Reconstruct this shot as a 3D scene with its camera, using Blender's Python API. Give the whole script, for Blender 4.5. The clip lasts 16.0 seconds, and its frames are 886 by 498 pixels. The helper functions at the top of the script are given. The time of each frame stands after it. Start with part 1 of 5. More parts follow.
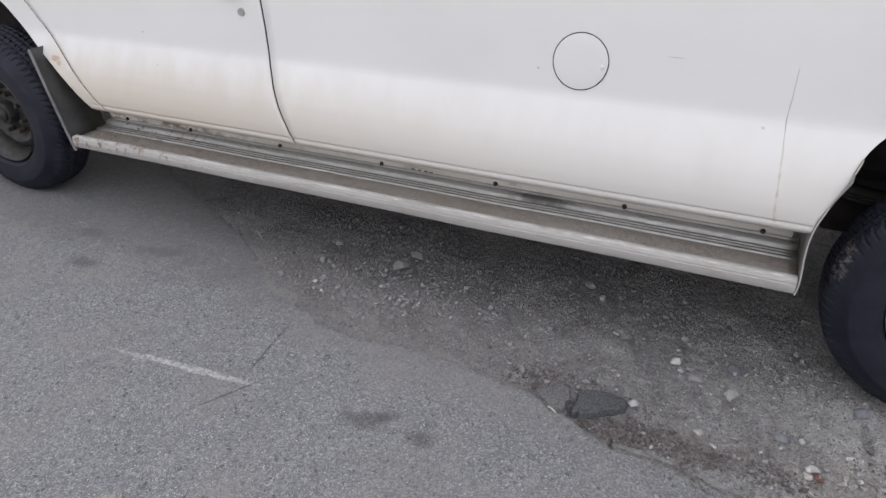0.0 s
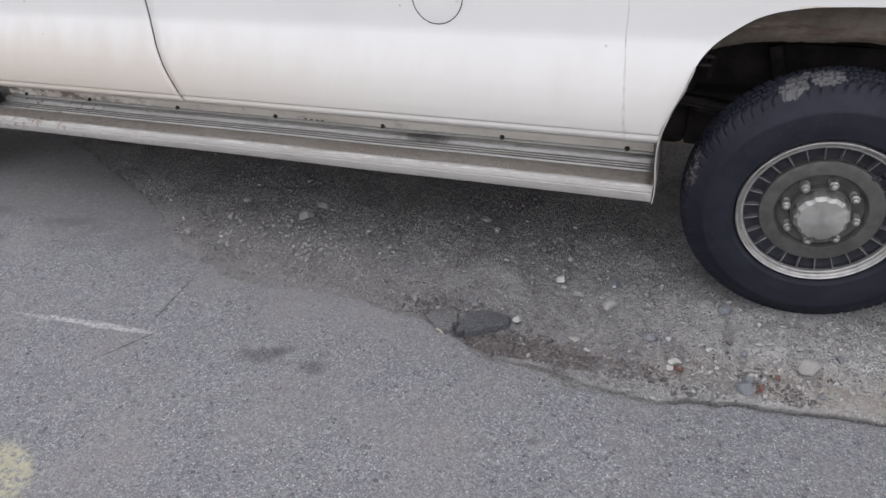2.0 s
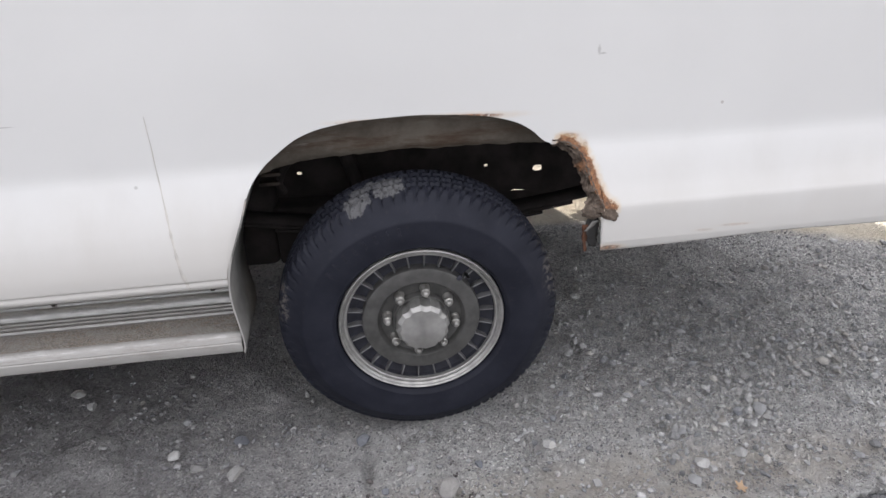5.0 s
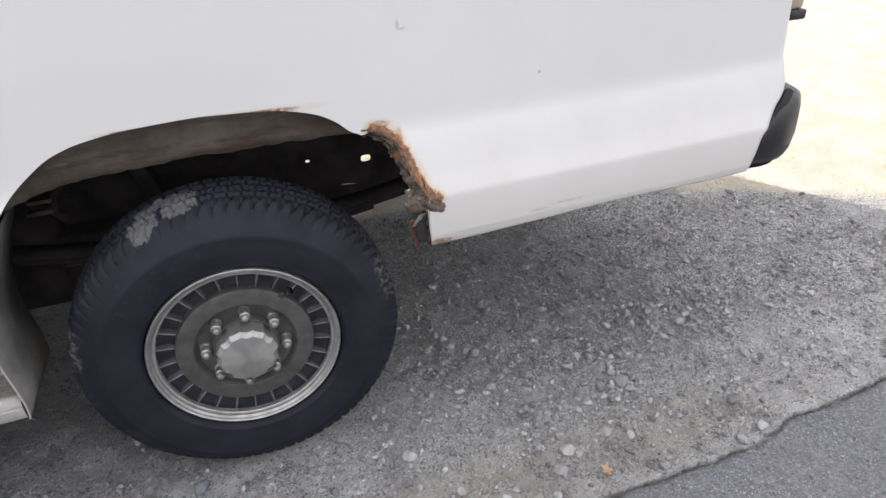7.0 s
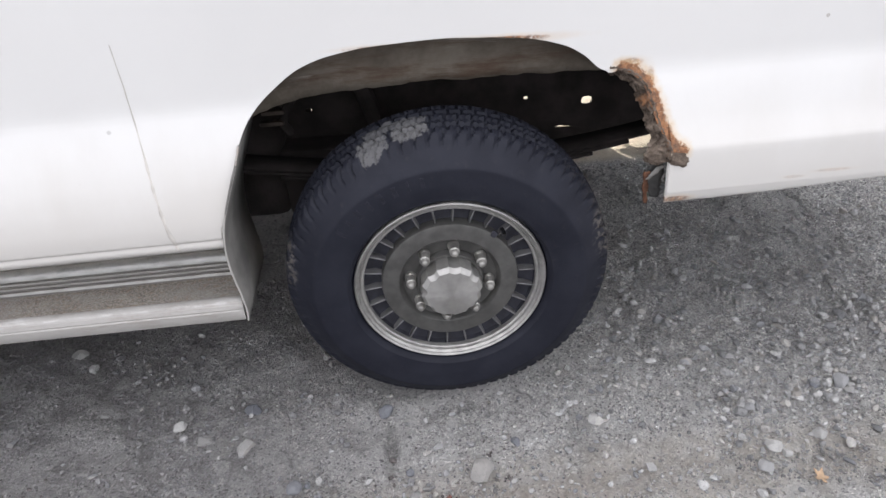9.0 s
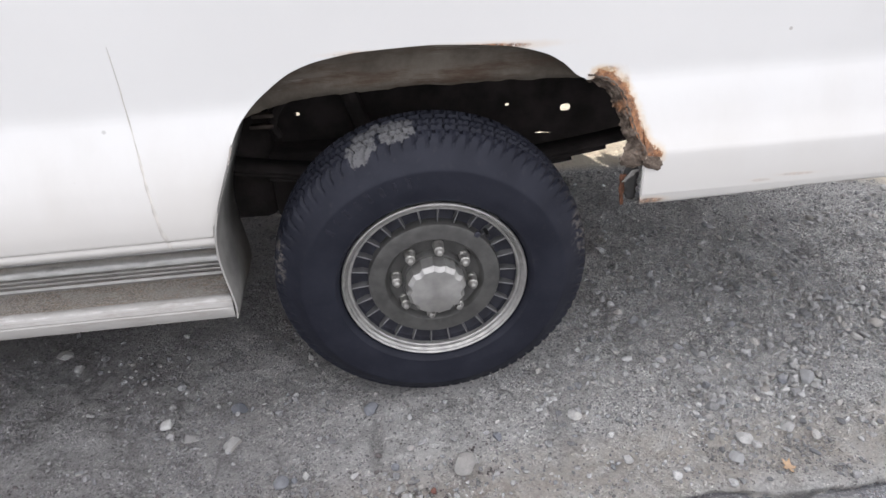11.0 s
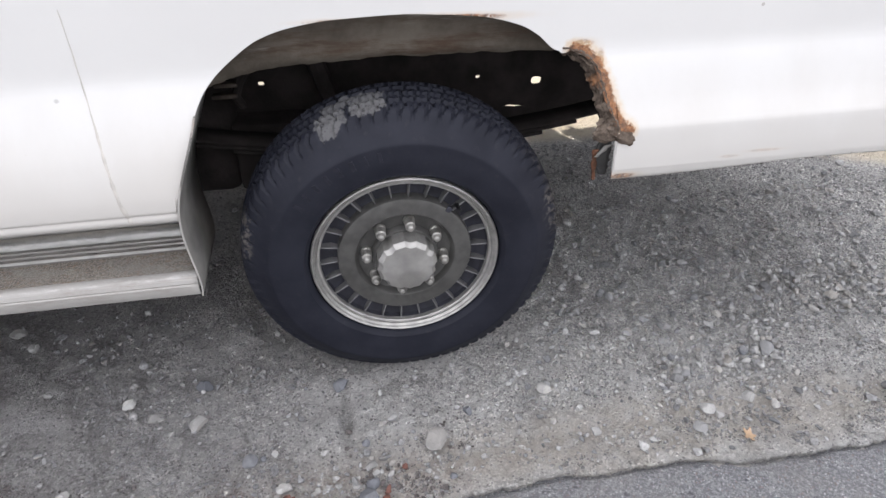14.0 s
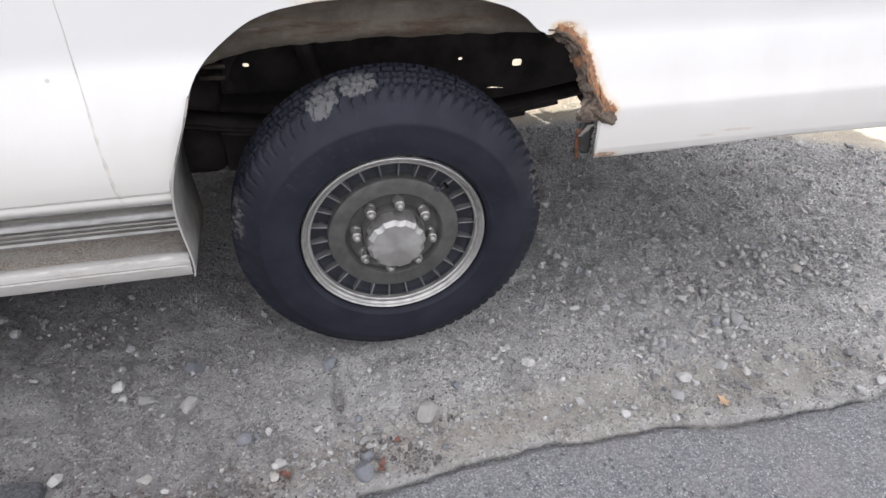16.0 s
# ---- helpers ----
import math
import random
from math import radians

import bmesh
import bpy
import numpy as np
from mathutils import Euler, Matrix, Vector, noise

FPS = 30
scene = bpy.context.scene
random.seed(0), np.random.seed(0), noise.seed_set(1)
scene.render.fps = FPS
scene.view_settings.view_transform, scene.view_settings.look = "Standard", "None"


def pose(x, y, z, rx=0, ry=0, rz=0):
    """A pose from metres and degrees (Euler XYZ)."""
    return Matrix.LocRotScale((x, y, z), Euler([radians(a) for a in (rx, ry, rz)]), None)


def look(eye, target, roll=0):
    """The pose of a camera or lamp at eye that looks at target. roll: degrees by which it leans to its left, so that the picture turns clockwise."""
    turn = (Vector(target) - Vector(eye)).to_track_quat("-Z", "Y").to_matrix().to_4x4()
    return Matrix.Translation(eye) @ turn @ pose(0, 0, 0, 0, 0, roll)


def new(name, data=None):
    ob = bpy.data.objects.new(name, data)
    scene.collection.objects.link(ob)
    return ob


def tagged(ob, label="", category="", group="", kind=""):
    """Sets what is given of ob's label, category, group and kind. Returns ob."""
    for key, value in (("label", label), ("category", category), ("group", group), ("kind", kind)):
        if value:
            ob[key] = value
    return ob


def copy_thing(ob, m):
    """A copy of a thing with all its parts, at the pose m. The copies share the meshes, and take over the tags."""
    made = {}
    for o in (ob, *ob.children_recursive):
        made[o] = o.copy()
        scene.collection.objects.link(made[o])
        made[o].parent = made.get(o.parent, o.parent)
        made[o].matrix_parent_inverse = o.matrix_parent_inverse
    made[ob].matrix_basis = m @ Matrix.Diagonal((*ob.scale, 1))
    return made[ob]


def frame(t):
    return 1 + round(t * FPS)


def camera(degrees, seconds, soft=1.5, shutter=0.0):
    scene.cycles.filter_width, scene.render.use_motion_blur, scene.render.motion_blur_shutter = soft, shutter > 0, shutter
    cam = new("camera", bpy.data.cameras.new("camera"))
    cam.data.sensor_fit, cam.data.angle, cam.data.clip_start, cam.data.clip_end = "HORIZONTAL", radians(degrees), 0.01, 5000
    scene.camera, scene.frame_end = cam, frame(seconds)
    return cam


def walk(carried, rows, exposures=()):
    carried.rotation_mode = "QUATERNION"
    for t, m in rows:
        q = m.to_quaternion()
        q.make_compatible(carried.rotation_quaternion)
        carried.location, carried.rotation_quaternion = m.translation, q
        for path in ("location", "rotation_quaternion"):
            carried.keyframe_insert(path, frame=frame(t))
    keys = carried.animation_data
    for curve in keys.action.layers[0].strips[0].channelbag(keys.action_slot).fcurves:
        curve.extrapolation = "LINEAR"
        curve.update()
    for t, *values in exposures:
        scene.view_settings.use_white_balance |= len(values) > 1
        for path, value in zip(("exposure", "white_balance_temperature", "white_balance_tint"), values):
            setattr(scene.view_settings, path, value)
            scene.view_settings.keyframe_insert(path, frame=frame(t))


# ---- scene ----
PATH = [
    (0, (-0.7099, -1.7541, 1.3807), (-1.4065, -0.1995, 0.3329), 0.30),
    (0.5, (-0.7083, -1.7772, 1.3823), (-1.4344, -0.2324, 0.3400), -0.23),
    (1, (-0.6653, -1.7942, 1.3746), (-1.3767, -0.2379, 0.3392), -0.04),
    (1.5, (-0.5678, -1.8112, 1.3477), (-1.2669, -0.2400, 0.3267), -1.88),
    (2, (-0.4097, -1.7894, 1.3192), (-1.0142, -0.2404, 0.2078), -2.67),
    (2.5, (-0.3274, -1.7741, 1.3410), (-0.8168, -0.1463, 0.2870), -4.69),
    (3, (-0.3581, -1.7287, 1.3993), (-0.6228, -0.0381, 0.3640), -1.13),
    (3.5, (-0.4401, -1.6994, 1.3850), (-0.6898, -0.0374, 0.3009), 0.18),
    (4, (-0.4021, -1.6758, 1.3268), (-0.4862, 0.0597, 0.3364), 3.42),
    (4.5, (-0.2254, -1.5179, 1.3375), (-0.0992, 0.2274, 0.3690), 1.14),
    (5, (-0.1132, -1.3893, 1.3477), (0.0991, 0.3466, 0.3773), -0.94),
    (5.2, (-0.1014, -1.3499, 1.3530), (0.1826, 0.3692, 0.3712), -2.31),
    (7.3, (0.0981, -1.2116, 1.3109), (0.6036, 0.4045, 0.2466), -2.64),
    (7.5, (0.0926, -1.1758, 1.3070), (0.5028, 0.4229, 0.1775), -2.84),
    (8, (0.0481, -1.1585, 1.2628), (0.2401, 0.4615, 0.1058), -4.46),
    (8.5, (-0.0153, -1.1390, 1.2618), (0.0367, 0.4734, 0.0797), -5.88),
    (9, (-0.0774, -1.1495, 1.2716), (0.0134, 0.4822, 0.1187), -3.08),
    (9.2, (-0.0892, -1.1551, 1.2792), (0.0302, 0.4908, 0.1493), -2.58),
    (11.3, (-0.1036, -1.2054, 1.2781), (0.0782, 0.4382, 0.1531), -1.10),
    (11.5, (-0.1107, -1.2051, 1.2781), (0.1037, 0.4350, 0.1537), -0.38),
    (12, (-0.1242, -1.2044, 1.2770), (0.0812, 0.4246, 0.1350), -0.40),
    (12.5, (-0.1307, -1.1957, 1.2690), (0.0970, 0.4183, 0.1101), 0.24),
    (13, (-0.1315, -1.1936, 1.2759), (0.1381, 0.4160, 0.1199), 0.35),
    (13.5, (-0.1204, -1.1870, 1.2758), (0.1289, 0.4152, 0.1051), 1.28),
    (14, (-0.1210, -1.1791, 1.2760), (0.1536, 0.3979, 0.0771), 0.87),
    (14.5, (-0.1098, -1.1610, 1.2785), (0.2129, 0.3701, 0.0329), 1.30),
    (15, (-0.1163, -1.1754, 1.2698), (0.1471, 0.3890, 0.0519), 0.19),
    (15.5, (-0.1453, -1.1828, 1.2710), (0.1372, 0.3893, 0.0673), 0.66),
    (16, (-0.1835, -1.2096, 1.2800), (0.1944, 0.3241, 0.0532), 2.55),
]
cam = camera(67.8, 16.0)
walk(cam, [(t, look(eye, target, roll)) for t, eye, target, roll in PATH], [(0.0, 0.72, 6380, 14), (1.6, 0.74, 6380, 14), (2.5, 0.88, 6380, 14), (3.1, 0.88, 6380, 14), (4.0, 0.84, 6380, 14), (5.2, 0.80, 6380, 14), (7.4, 0.82, 6380, 14), (8.0, 0.97, 6380, 14), (8.6, 1.06, 6380, 14), (13.0, 1.07, 6380, 14), (15.0, 1.13, 6380, 14), (16.0, 1.13, 6380, 14)])

# ---- light: low sun behind the van, camera side in open shade ----
SUN_ELEV, SUN_AZ = radians(32), math.atan2(-0.585, 0.81)
world = bpy.data.worlds.new("world")
scene.world = world
world.use_nodes = True
wn = world.node_tree
wn.nodes.clear()
sky = wn.nodes.new("ShaderNodeTexSky")
sky.sky_type, sky.sun_disc = "NISHITA", False
sky.sun_elevation, sky.sun_rotation = SUN_ELEV, SUN_AZ
sky.dust_density, sky.air_density = 2.0, 1.0
bg = wn.nodes.new("ShaderNodeBackground")
bg.inputs[1].default_value = 0.12
wo = wn.nodes.new("ShaderNodeOutputWorld")
haze = wn.nodes.new("ShaderNodeMix")
haze.data_type = "RGBA"
haze.inputs[0].default_value = 0.78
# thin bright cloud, brighter overhead than at the horizon
wco = wn.nodes.new("ShaderNodeTexCoord")
wsep = wn.nodes.new("ShaderNodeSeparateXYZ")
wmap = wn.nodes.new("ShaderNodeMapRange")
wmap.inputs[3].default_value, wmap.inputs[4].default_value = 4.5, 14.0
wn.links.new(wco.outputs["Generated"], wsep.inputs[0])
wn.links.new(wsep.outputs[2], wmap.inputs[0])
wn.links.new(wmap.outputs[0], haze.inputs[7])
wn.links.new(sky.outputs[0], haze.inputs[6])
wn.links.new(haze.outputs[2], bg.inputs[0])
wn.links.new(bg.outputs[0], wo.inputs[0])
sun = new("sun", bpy.data.lights.new("sun", "SUN"))
sun.data.energy, sun.data.angle, sun.data.color = 5.0, radians(0.6), (1.0, 0.93, 0.82)
sun.matrix_world = look((0, 0, 0), (-math.sin(SUN_AZ) * math.cos(SUN_ELEV), -math.cos(SUN_AZ) * math.cos(SUN_ELEV), -math.sin(SUN_ELEV)))


RAKE = 0.02


# ---- small node toolkit ----
class Mat:
    def __init__(self, name, rough=0.6, metal=0.0, spec=0.5):
        self.m = bpy.data.materials.new(name)
        self.m.use_nodes = True
        self.t = self.m.node_tree
        self.b = self.t.nodes["Principled BSDF"]
        self.b.inputs["Roughness"].default_value = rough
        self.b.inputs["Metallic"].default_value = metal
        self.b.inputs["Specular IOR Level"].default_value = spec
        self.co = self.t.nodes.new("ShaderNodeTexCoord").outputs["Object"]

    def put(self, sock, v):
        if isinstance(v, (int, float)):
            sock.default_value = v
        elif isinstance(v, tuple):
            sock.default_value = (*v, 1.0) if len(v) == 3 and sock.type == "RGBA" else v
        else:
            self.t.links.new(v, sock)

    def noise(self, scale, detail=4, rough=0.55, stretch=None, dist=0.0):
        n = self.t.nodes.new("ShaderNodeTexNoise")
        n.inputs["Scale"].default_value, n.inputs["Detail"].default_value = scale, detail
        n.inputs["Roughness"].default_value, n.inputs["Distortion"].default_value = rough, dist
        self.t.links.new(self.scaled(stretch) if stretch else self.co, n.inputs["Vector"])
        return n.outputs["Fac"]

    def scaled(self, s):
        n = self.t.nodes.new("ShaderNodeMapping")
        n.inputs["Scale"].default_value = s
        self.t.links.new(self.co, n.inputs["Vector"])
        return n.outputs[0]

    def voronoi(self, scale, out="Distance", feature="F1", rand=1.0):
        n = self.t.nodes.new("ShaderNodeTexVoronoi")
        n.feature = feature
        n.inputs["Scale"].default_value, n.inputs["Randomness"].default_value = scale, rand
        self.t.links.new(self.co, n.inputs["Vector"])
        return n.outputs[out]

    def ramp(self, fac, lo, hi, a=0.0, b=1.0):
        n = self.t.nodes.new("ShaderNodeMapRange")
        n.interpolation_type = "SMOOTHSTEP"
        for k, v in enumerate((fac, lo, hi, a, b)):
            self.put(n.inputs[k], v)
        return n.outputs[0]

    def math(self, op, a, b=0.0):
        n = self.t.nodes.new("ShaderNodeMath")
        n.operation = op
        self.put(n.inputs[0], a)
        self.put(n.inputs[1], b)
        return n.outputs[0]

    def mix(self, fac, a, b, how="MIX"):
        n = self.t.nodes.new("ShaderNodeMix")
        n.data_type, n.blend_type = "RGBA", how
        self.put(n.inputs[0], fac)
        self.put(n.inputs[6], a)
        self.put(n.inputs[7], b)
        return n.outputs[2]

    def axis(self, k):
        n = self.t.nodes.new("ShaderNodeSeparateXYZ")
        self.t.links.new(self.co, n.inputs[0])
        return n.outputs[k]

    def blob(self, c, r, turn=0.0, soft=0.5, wobble=0.0, wscale=30.0):
        """1 inside an ellipse round c with radii r (turned by degrees), fading outside."""
        n = self.t.nodes.new("ShaderNodeMapping")
        n.vector_type = "TEXTURE"
        n.inputs["Location"].default_value = c
        n.inputs["Rotation"].default_value = turn if isinstance(turn, tuple) else (0, 0, radians(turn))
        n.inputs["Scale"].default_value = r
        self.t.links.new(self.co, n.inputs["Vector"])
        ln = self.t.nodes.new("ShaderNodeVectorMath")
        ln.operation = "LENGTH"
        self.t.links.new(n.outputs[0], ln.inputs[0])
        d = ln.outputs["Value"]
        if wobble:
            d = self.math("ADD", d, self.math("MULTIPLY", self.math("SUBTRACT", self.noise(wscale, 4, 0.65), 0.5), wobble))
        return self.ramp(d, 1.0 - soft, 1.0 + soft, 1.0, 0.0)

    def reach(self, pts, r):
        """Distance to the nearest of some (x, z) points, in radii r."""
        d = None
        for x, z in pts:
            n = self.t.nodes.new("ShaderNodeVectorMath")
            n.operation = "DISTANCE"
            k = self.t.nodes.new("ShaderNodeVectorMath")
            k.operation = "MULTIPLY"
            k.inputs[1].default_value = (1, 0, 1)
            self.t.links.new(self.co, k.inputs[0])
            self.t.links.new(k.outputs[0], n.inputs[0])
            n.inputs[1].default_value = (x, 0, z)
            e = n.outputs["Value"]
            d = e if d is None else self.math("MINIMUM", d, e)
        return self.math("DIVIDE", d, r)

    def bump(self, h, strength=0.3, dist=0.002):
        n = self.t.nodes.new("ShaderNodeBump")
        n.inputs["Strength"].default_value, n.inputs["Distance"].default_value = strength, dist
        self.t.links.new(h, n.inputs["Height"])
        old = self.b.inputs["Normal"].links
        if old:
            self.t.links.new(old[0].from_socket, n.inputs["Normal"])
        self.t.links.new(n.outputs[0], self.b.inputs["Normal"])

    def colour(self, c):
        self.put(self.b.inputs["Base Color"], c)
        return self

    def rough(self, v):
        self.put(self.b.inputs["Roughness"], v)
        return self

    def rnd(self):
        return self.t.nodes.new("ShaderNodeObjectInfo").outputs["Random"]

    def island(self):
        return self.t.nodes.new("ShaderNodeNewGeometry").outputs["Random Per Island"]


def plain(name, c, rough=0.6, metal=0.0, var=0.15, scale=25.0, bump=0.0, spec=0.5):
    m = Mat(name, rough, metal, spec)
    dark = tuple(v * (1 - var) for v in c)
    light = tuple(min(1.0, v * (1 + var)) for v in c)
    m.colour(m.mix(m.ramp(m.noise(scale, 6), 0.3, 0.7), dark, light))
    m.rough(m.ramp(m.noise(scale * 0.4, 4), 0.3, 0.7, max(0.02, rough - 0.1), min(1.0, rough + 0.1)))
    if bump:
        m.bump(m.noise(scale * 8, 4), 0.5, bump)
    return m.m


# ---- materials ----
def cell_tone(m, scale, lo, hi):
    """A mosaic of stone grains: a tone for each grain, and the dark joints between them."""
    sep = m.t.nodes.new("ShaderNodeSeparateXYZ")
    m.t.links.new(m.voronoi(scale, "Color"), sep.inputs[0])
    edge = m.voronoi(scale, "Distance", "DISTANCE_TO_EDGE")
    return m.mix(m.ramp(sep.outputs[0], 0.05, 0.95), lo, hi), edge, sep.outputs[1], sep.outputs[2]


def asphalt_material():
    m = Mat("asphalt", 0.9, spec=0.25)
    tone, edge, pick, pick2 = cell_tone(m, 270, (0.18, 0.18, 0.187), (0.49, 0.487, 0.485))
    big = m.ramp(m.noise(1.3, 5), 0.3, 0.7)
    film = m.mix(big, (0.29, 0.29, 0.294), (0.35, 0.347, 0.345))
    film = m.mix(m.ramp(m.noise(9, 6, 0.65), 0.42, 0.7), film, (0.40, 0.395, 0.388))
    base = m.mix(0.66, film, tone)
    base = m.mix(m.ramp(edge, 0.02, 0.16, 0.5, 0.0), base, (0.11, 0.11, 0.113))
    tone2, edge2, pick3, pick4 = cell_tone(m, 95, (0.10, 0.10, 0.11), (0.44, 0.43, 0.42))
    base = m.mix(m.math("MULTIPLY", m.ramp(pick3, 0.72, 0.80), m.ramp(edge2, 0.05, 0.2, 0.0, 0.75)), base, tone2)
    base = m.mix(m.ramp(pick, 0.95, 0.965, 0.0, 0.7), base, (0.70, 0.695, 0.68))
    base = m.mix(m.ramp(pick2, 0.955, 0.97, 0.0, 0.5), base, (0.30, 0.20, 0.17))
    brown = m.math("MULTIPLY", m.ramp(m.noise(3.2, 6, 0.65), 0.46, 0.66), 0.5)
    base = m.mix(brown, base, m.mix(m.ramp(m.noise(150, 4, 0.8), 0.4, 0.62), (0.24, 0.222, 0.205), (0.45, 0.43, 0.405)))
    fine = m.noise(520, 3, 0.75)
    base = m.mix(m.ramp(fine, 0.54, 0.69, 0.0, 0.68), base, (0.085, 0.085, 0.092))
    spots = (((-1.457, -0.64, 0), (0.060, 0.032, 9), 10), ((-1.274, -0.635, 0), (0.036, 0.024, 9), 0), ((-2.626, -0.198, 0), (0.10, 0.03, 9), 8),
             ((-2.84, -0.373, 0), (0.06, 0.025, 9), 0), ((-0.62, -0.70, 0), (0.014, 0.010, 9), 0), ((-3.0, -0.2, 0), (0.06, 0.03, 9), 0), ((-1.40, -0.60, 0), (0.04, 0.015, 9), 30))
    for c, r, a in spots:
        base = m.mix(m.math("MULTIPLY", m.blob(c, r, a, 0.7, 1.8, 26), 0.5), base, (0.080, 0.075, 0.072))
    for c, r, a in (((-1.885, -0.50, 0), (0.13, 0.0034, 9), 96), ((-1.87, -0.715, 0), (0.10, 0.0034, 9), 58)):
        base = m.mix(m.math("MULTIPLY", m.blob(c, r, a, 0.7, 2.4, 30), 0.6), base, (0.05, 0.048, 0.046))
    line = m.math("MULTIPLY", m.blob((-2.05, -0.672, 0), (0.25, 0.011, 9), 6.2, 0.4, 3.0, 8), m.ramp(m.noise(70, 5, 0.75), 0.38, 0.60))
    base = m.mix(line, base, (0.60, 0.59, 0.56))
    paint = m.math("MULTIPLY", m.blob((-1.83, -1.185, 0), (0.10, 0.055, 9), -28, 0.3, 0.8, 20), m.ramp(m.noise(70, 5, 0.7), 0.36, 0.55))
    base = m.mix(m.math("MULTIPLY", paint, 0.8), base, (0.60, 0.57, 0.38))
    verge = m.blob((-1.50, -0.34, 0), (0.62, 0.09, 9), -9, 0.7, 0.9, 9)
    base = m.mix(m.math("MULTIPLY", verge, m.ramp(m.noise(34, 6, 0.75), 0.30, 0.60, 0.7, 0.2)), base, (0.31, 0.295, 0.28))
    # dust and the van's shadow, painted together near its front
    dust_and_shade = m.math("MULTIPLY", m.ramp(m.math("ADD", m.axis(1), m.math("MULTIPLY", m.noise(7, 5), 0.45)), -0.20, 0.10), m.ramp(m.axis(0), -1.5, -2.2))
    base = m.mix(m.math("MULTIPLY", dust_and_shade, m.ramp(m.noise(30, 6, 0.75), 0.34, 0.6, 0.9, 0.5)), base, (0.20, 0.195, 0.19))
    m.colour(m.mix(1.0, base, (1.17, 1.18, 1.225), "MULTIPLY"))
    m.bump(m.math("ADD", m.ramp(edge, 0.0, 0.25), m.math("MULTIPLY", fine, 1.2)), 1.0, 0.0042)
    m.bump(m.noise(26, 5), 0.3, 0.006)
    return m.m


def dirt_material():
    m = Mat("dirt", 0.95, spec=0.15)
    big = m.ramp(m.noise(2.1, 6, 0.6), 0.32, 0.68)
    film = m.mix(big, (0.42, 0.412, 0.402), (0.55, 0.54, 0.525))
    film = m.mix(m.ramp(m.noise(14, 6, 0.7), 0.42, 0.72), film, (0.50, 0.49, 0.475))
    tone, edge, pick, pick2 = cell_tone(m, 215, (0.20, 0.197, 0.195), (0.74, 0.725, 0.70))
    loose = m.ramp(m.noise(6.5, 6, 0.7), 0.40, 0.60, 0.10, 0.42)
    shingle = m.math("MULTIPLY", m.ramp(m.math("ADD", m.axis(1), m.math("MULTIPLY", m.noise(5, 5, 0.65), 0.3)), 0.10, 0.30), m.ramp(m.axis(0), 0.15, 0.5))
    loose = m.math("ADD", loose, m.math("MULTIPLY", shingle, 0.35))
    base = m.mix(loose, film, tone)
    base = m.mix(m.math("MULTIPLY", loose, m.ramp(edge, 0.02, 0.16, 0.7, 0.0)), base, (0.11, 0.107, 0.104))
    base = m.mix(m.ramp(pick, 0.95, 0.97, 0.0, 0.8), base, (0.74, 0.72, 0.69))
    base = m.mix(m.ramp(pick2, 0.94, 0.96, 0.0, 0.8), base, (0.10, 0.10, 0.105))
    fine = m.noise(420, 4, 0.75)
    base = m.mix(m.ramp(fine, 0.55, 0.67, 0.0, 0.68), base, (0.10, 0.096, 0.094))
    base = m.mix(m.ramp(m.noise(55, 6, 0.8), 0.57, 0.68, 0.0, 0.24), base, (0.15, 0.145, 0.142))
    # darker loose soil between the hard plates
    soil = m.math("MULTIPLY", m.ramp(m.noise(4.6, 7, 0.72), 0.49, 0.58), m.ramp(m.noise(48, 6, 0.75), 0.36, 0.56, 0.35, 1.0))
    # shade under the van, painted in as dirt that darkens towards the front
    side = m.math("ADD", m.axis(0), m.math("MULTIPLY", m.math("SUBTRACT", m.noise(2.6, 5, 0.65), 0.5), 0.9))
    painted_shade = m.ramp(side, -1.1, 0.35, 1.0, 0.0)
    base = m.mix(m.math("MULTIPLY", soil, m.math("ADD", 0.40, m.math("MULTIPLY", painted_shade, 0.25))), base, m.mix(m.ramp(m.noise(150, 4, 0.75), 0.4, 0.62), (0.10, 0.098, 0.096), (0.30, 0.292, 0.282)))
    # dark soil under the van; most of this darkness is painted shade
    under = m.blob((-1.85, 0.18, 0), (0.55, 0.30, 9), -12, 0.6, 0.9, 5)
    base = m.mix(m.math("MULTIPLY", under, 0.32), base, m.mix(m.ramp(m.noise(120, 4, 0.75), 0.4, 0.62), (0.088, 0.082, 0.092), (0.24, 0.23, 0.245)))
    base = m.mix(m.math("MULTIPLY", painted_shade, 0.36), base, m.mix(m.ramp(m.noise(95, 5, 0.75), 0.40, 0.62), (0.105, 0.096, 0.103), (0.32, 0.302, 0.314)))
    base = m.mix(m.ramp(m.noise(180, 5, 0.8), 0.58, 0.66, 0.0, 0.52), base, (0.085, 0.082, 0.080))
    base = m.mix(m.ramp(m.noise(240, 4, 0.8, (1.0, 1.0, 3.0)), 0.60, 0.68, 0.0, 0.5), base, (0.62, 0.61, 0.59))
    cracks = m.ramp(m.voronoi(7.5, "Distance", "DISTANCE_TO_EDGE"), 0.0, 0.035, 0.5, 0.0)
    base = m.mix(m.math("MULTIPLY", cracks, m.ramp(m.noise(9, 5, 0.7), 0.45, 0.6)), base, (0.13, 0.125, 0.12))
    verge = m.blob((-1.55, -0.19, 0), (0.85, 0.15, 9), -11, 0.5, 0.8, 9)
    base = m.mix(m.math("MULTIPLY", verge, m.ramp(m.noise(34, 6, 0.75), 0.34, 0.64, 0.95, 0.35)), base, m.mix(m.ramp(m.noise(260, 4, 0.8), 0.42, 0.6), (0.28, 0.266, 0.262), (0.45, 0.43, 0.42)))
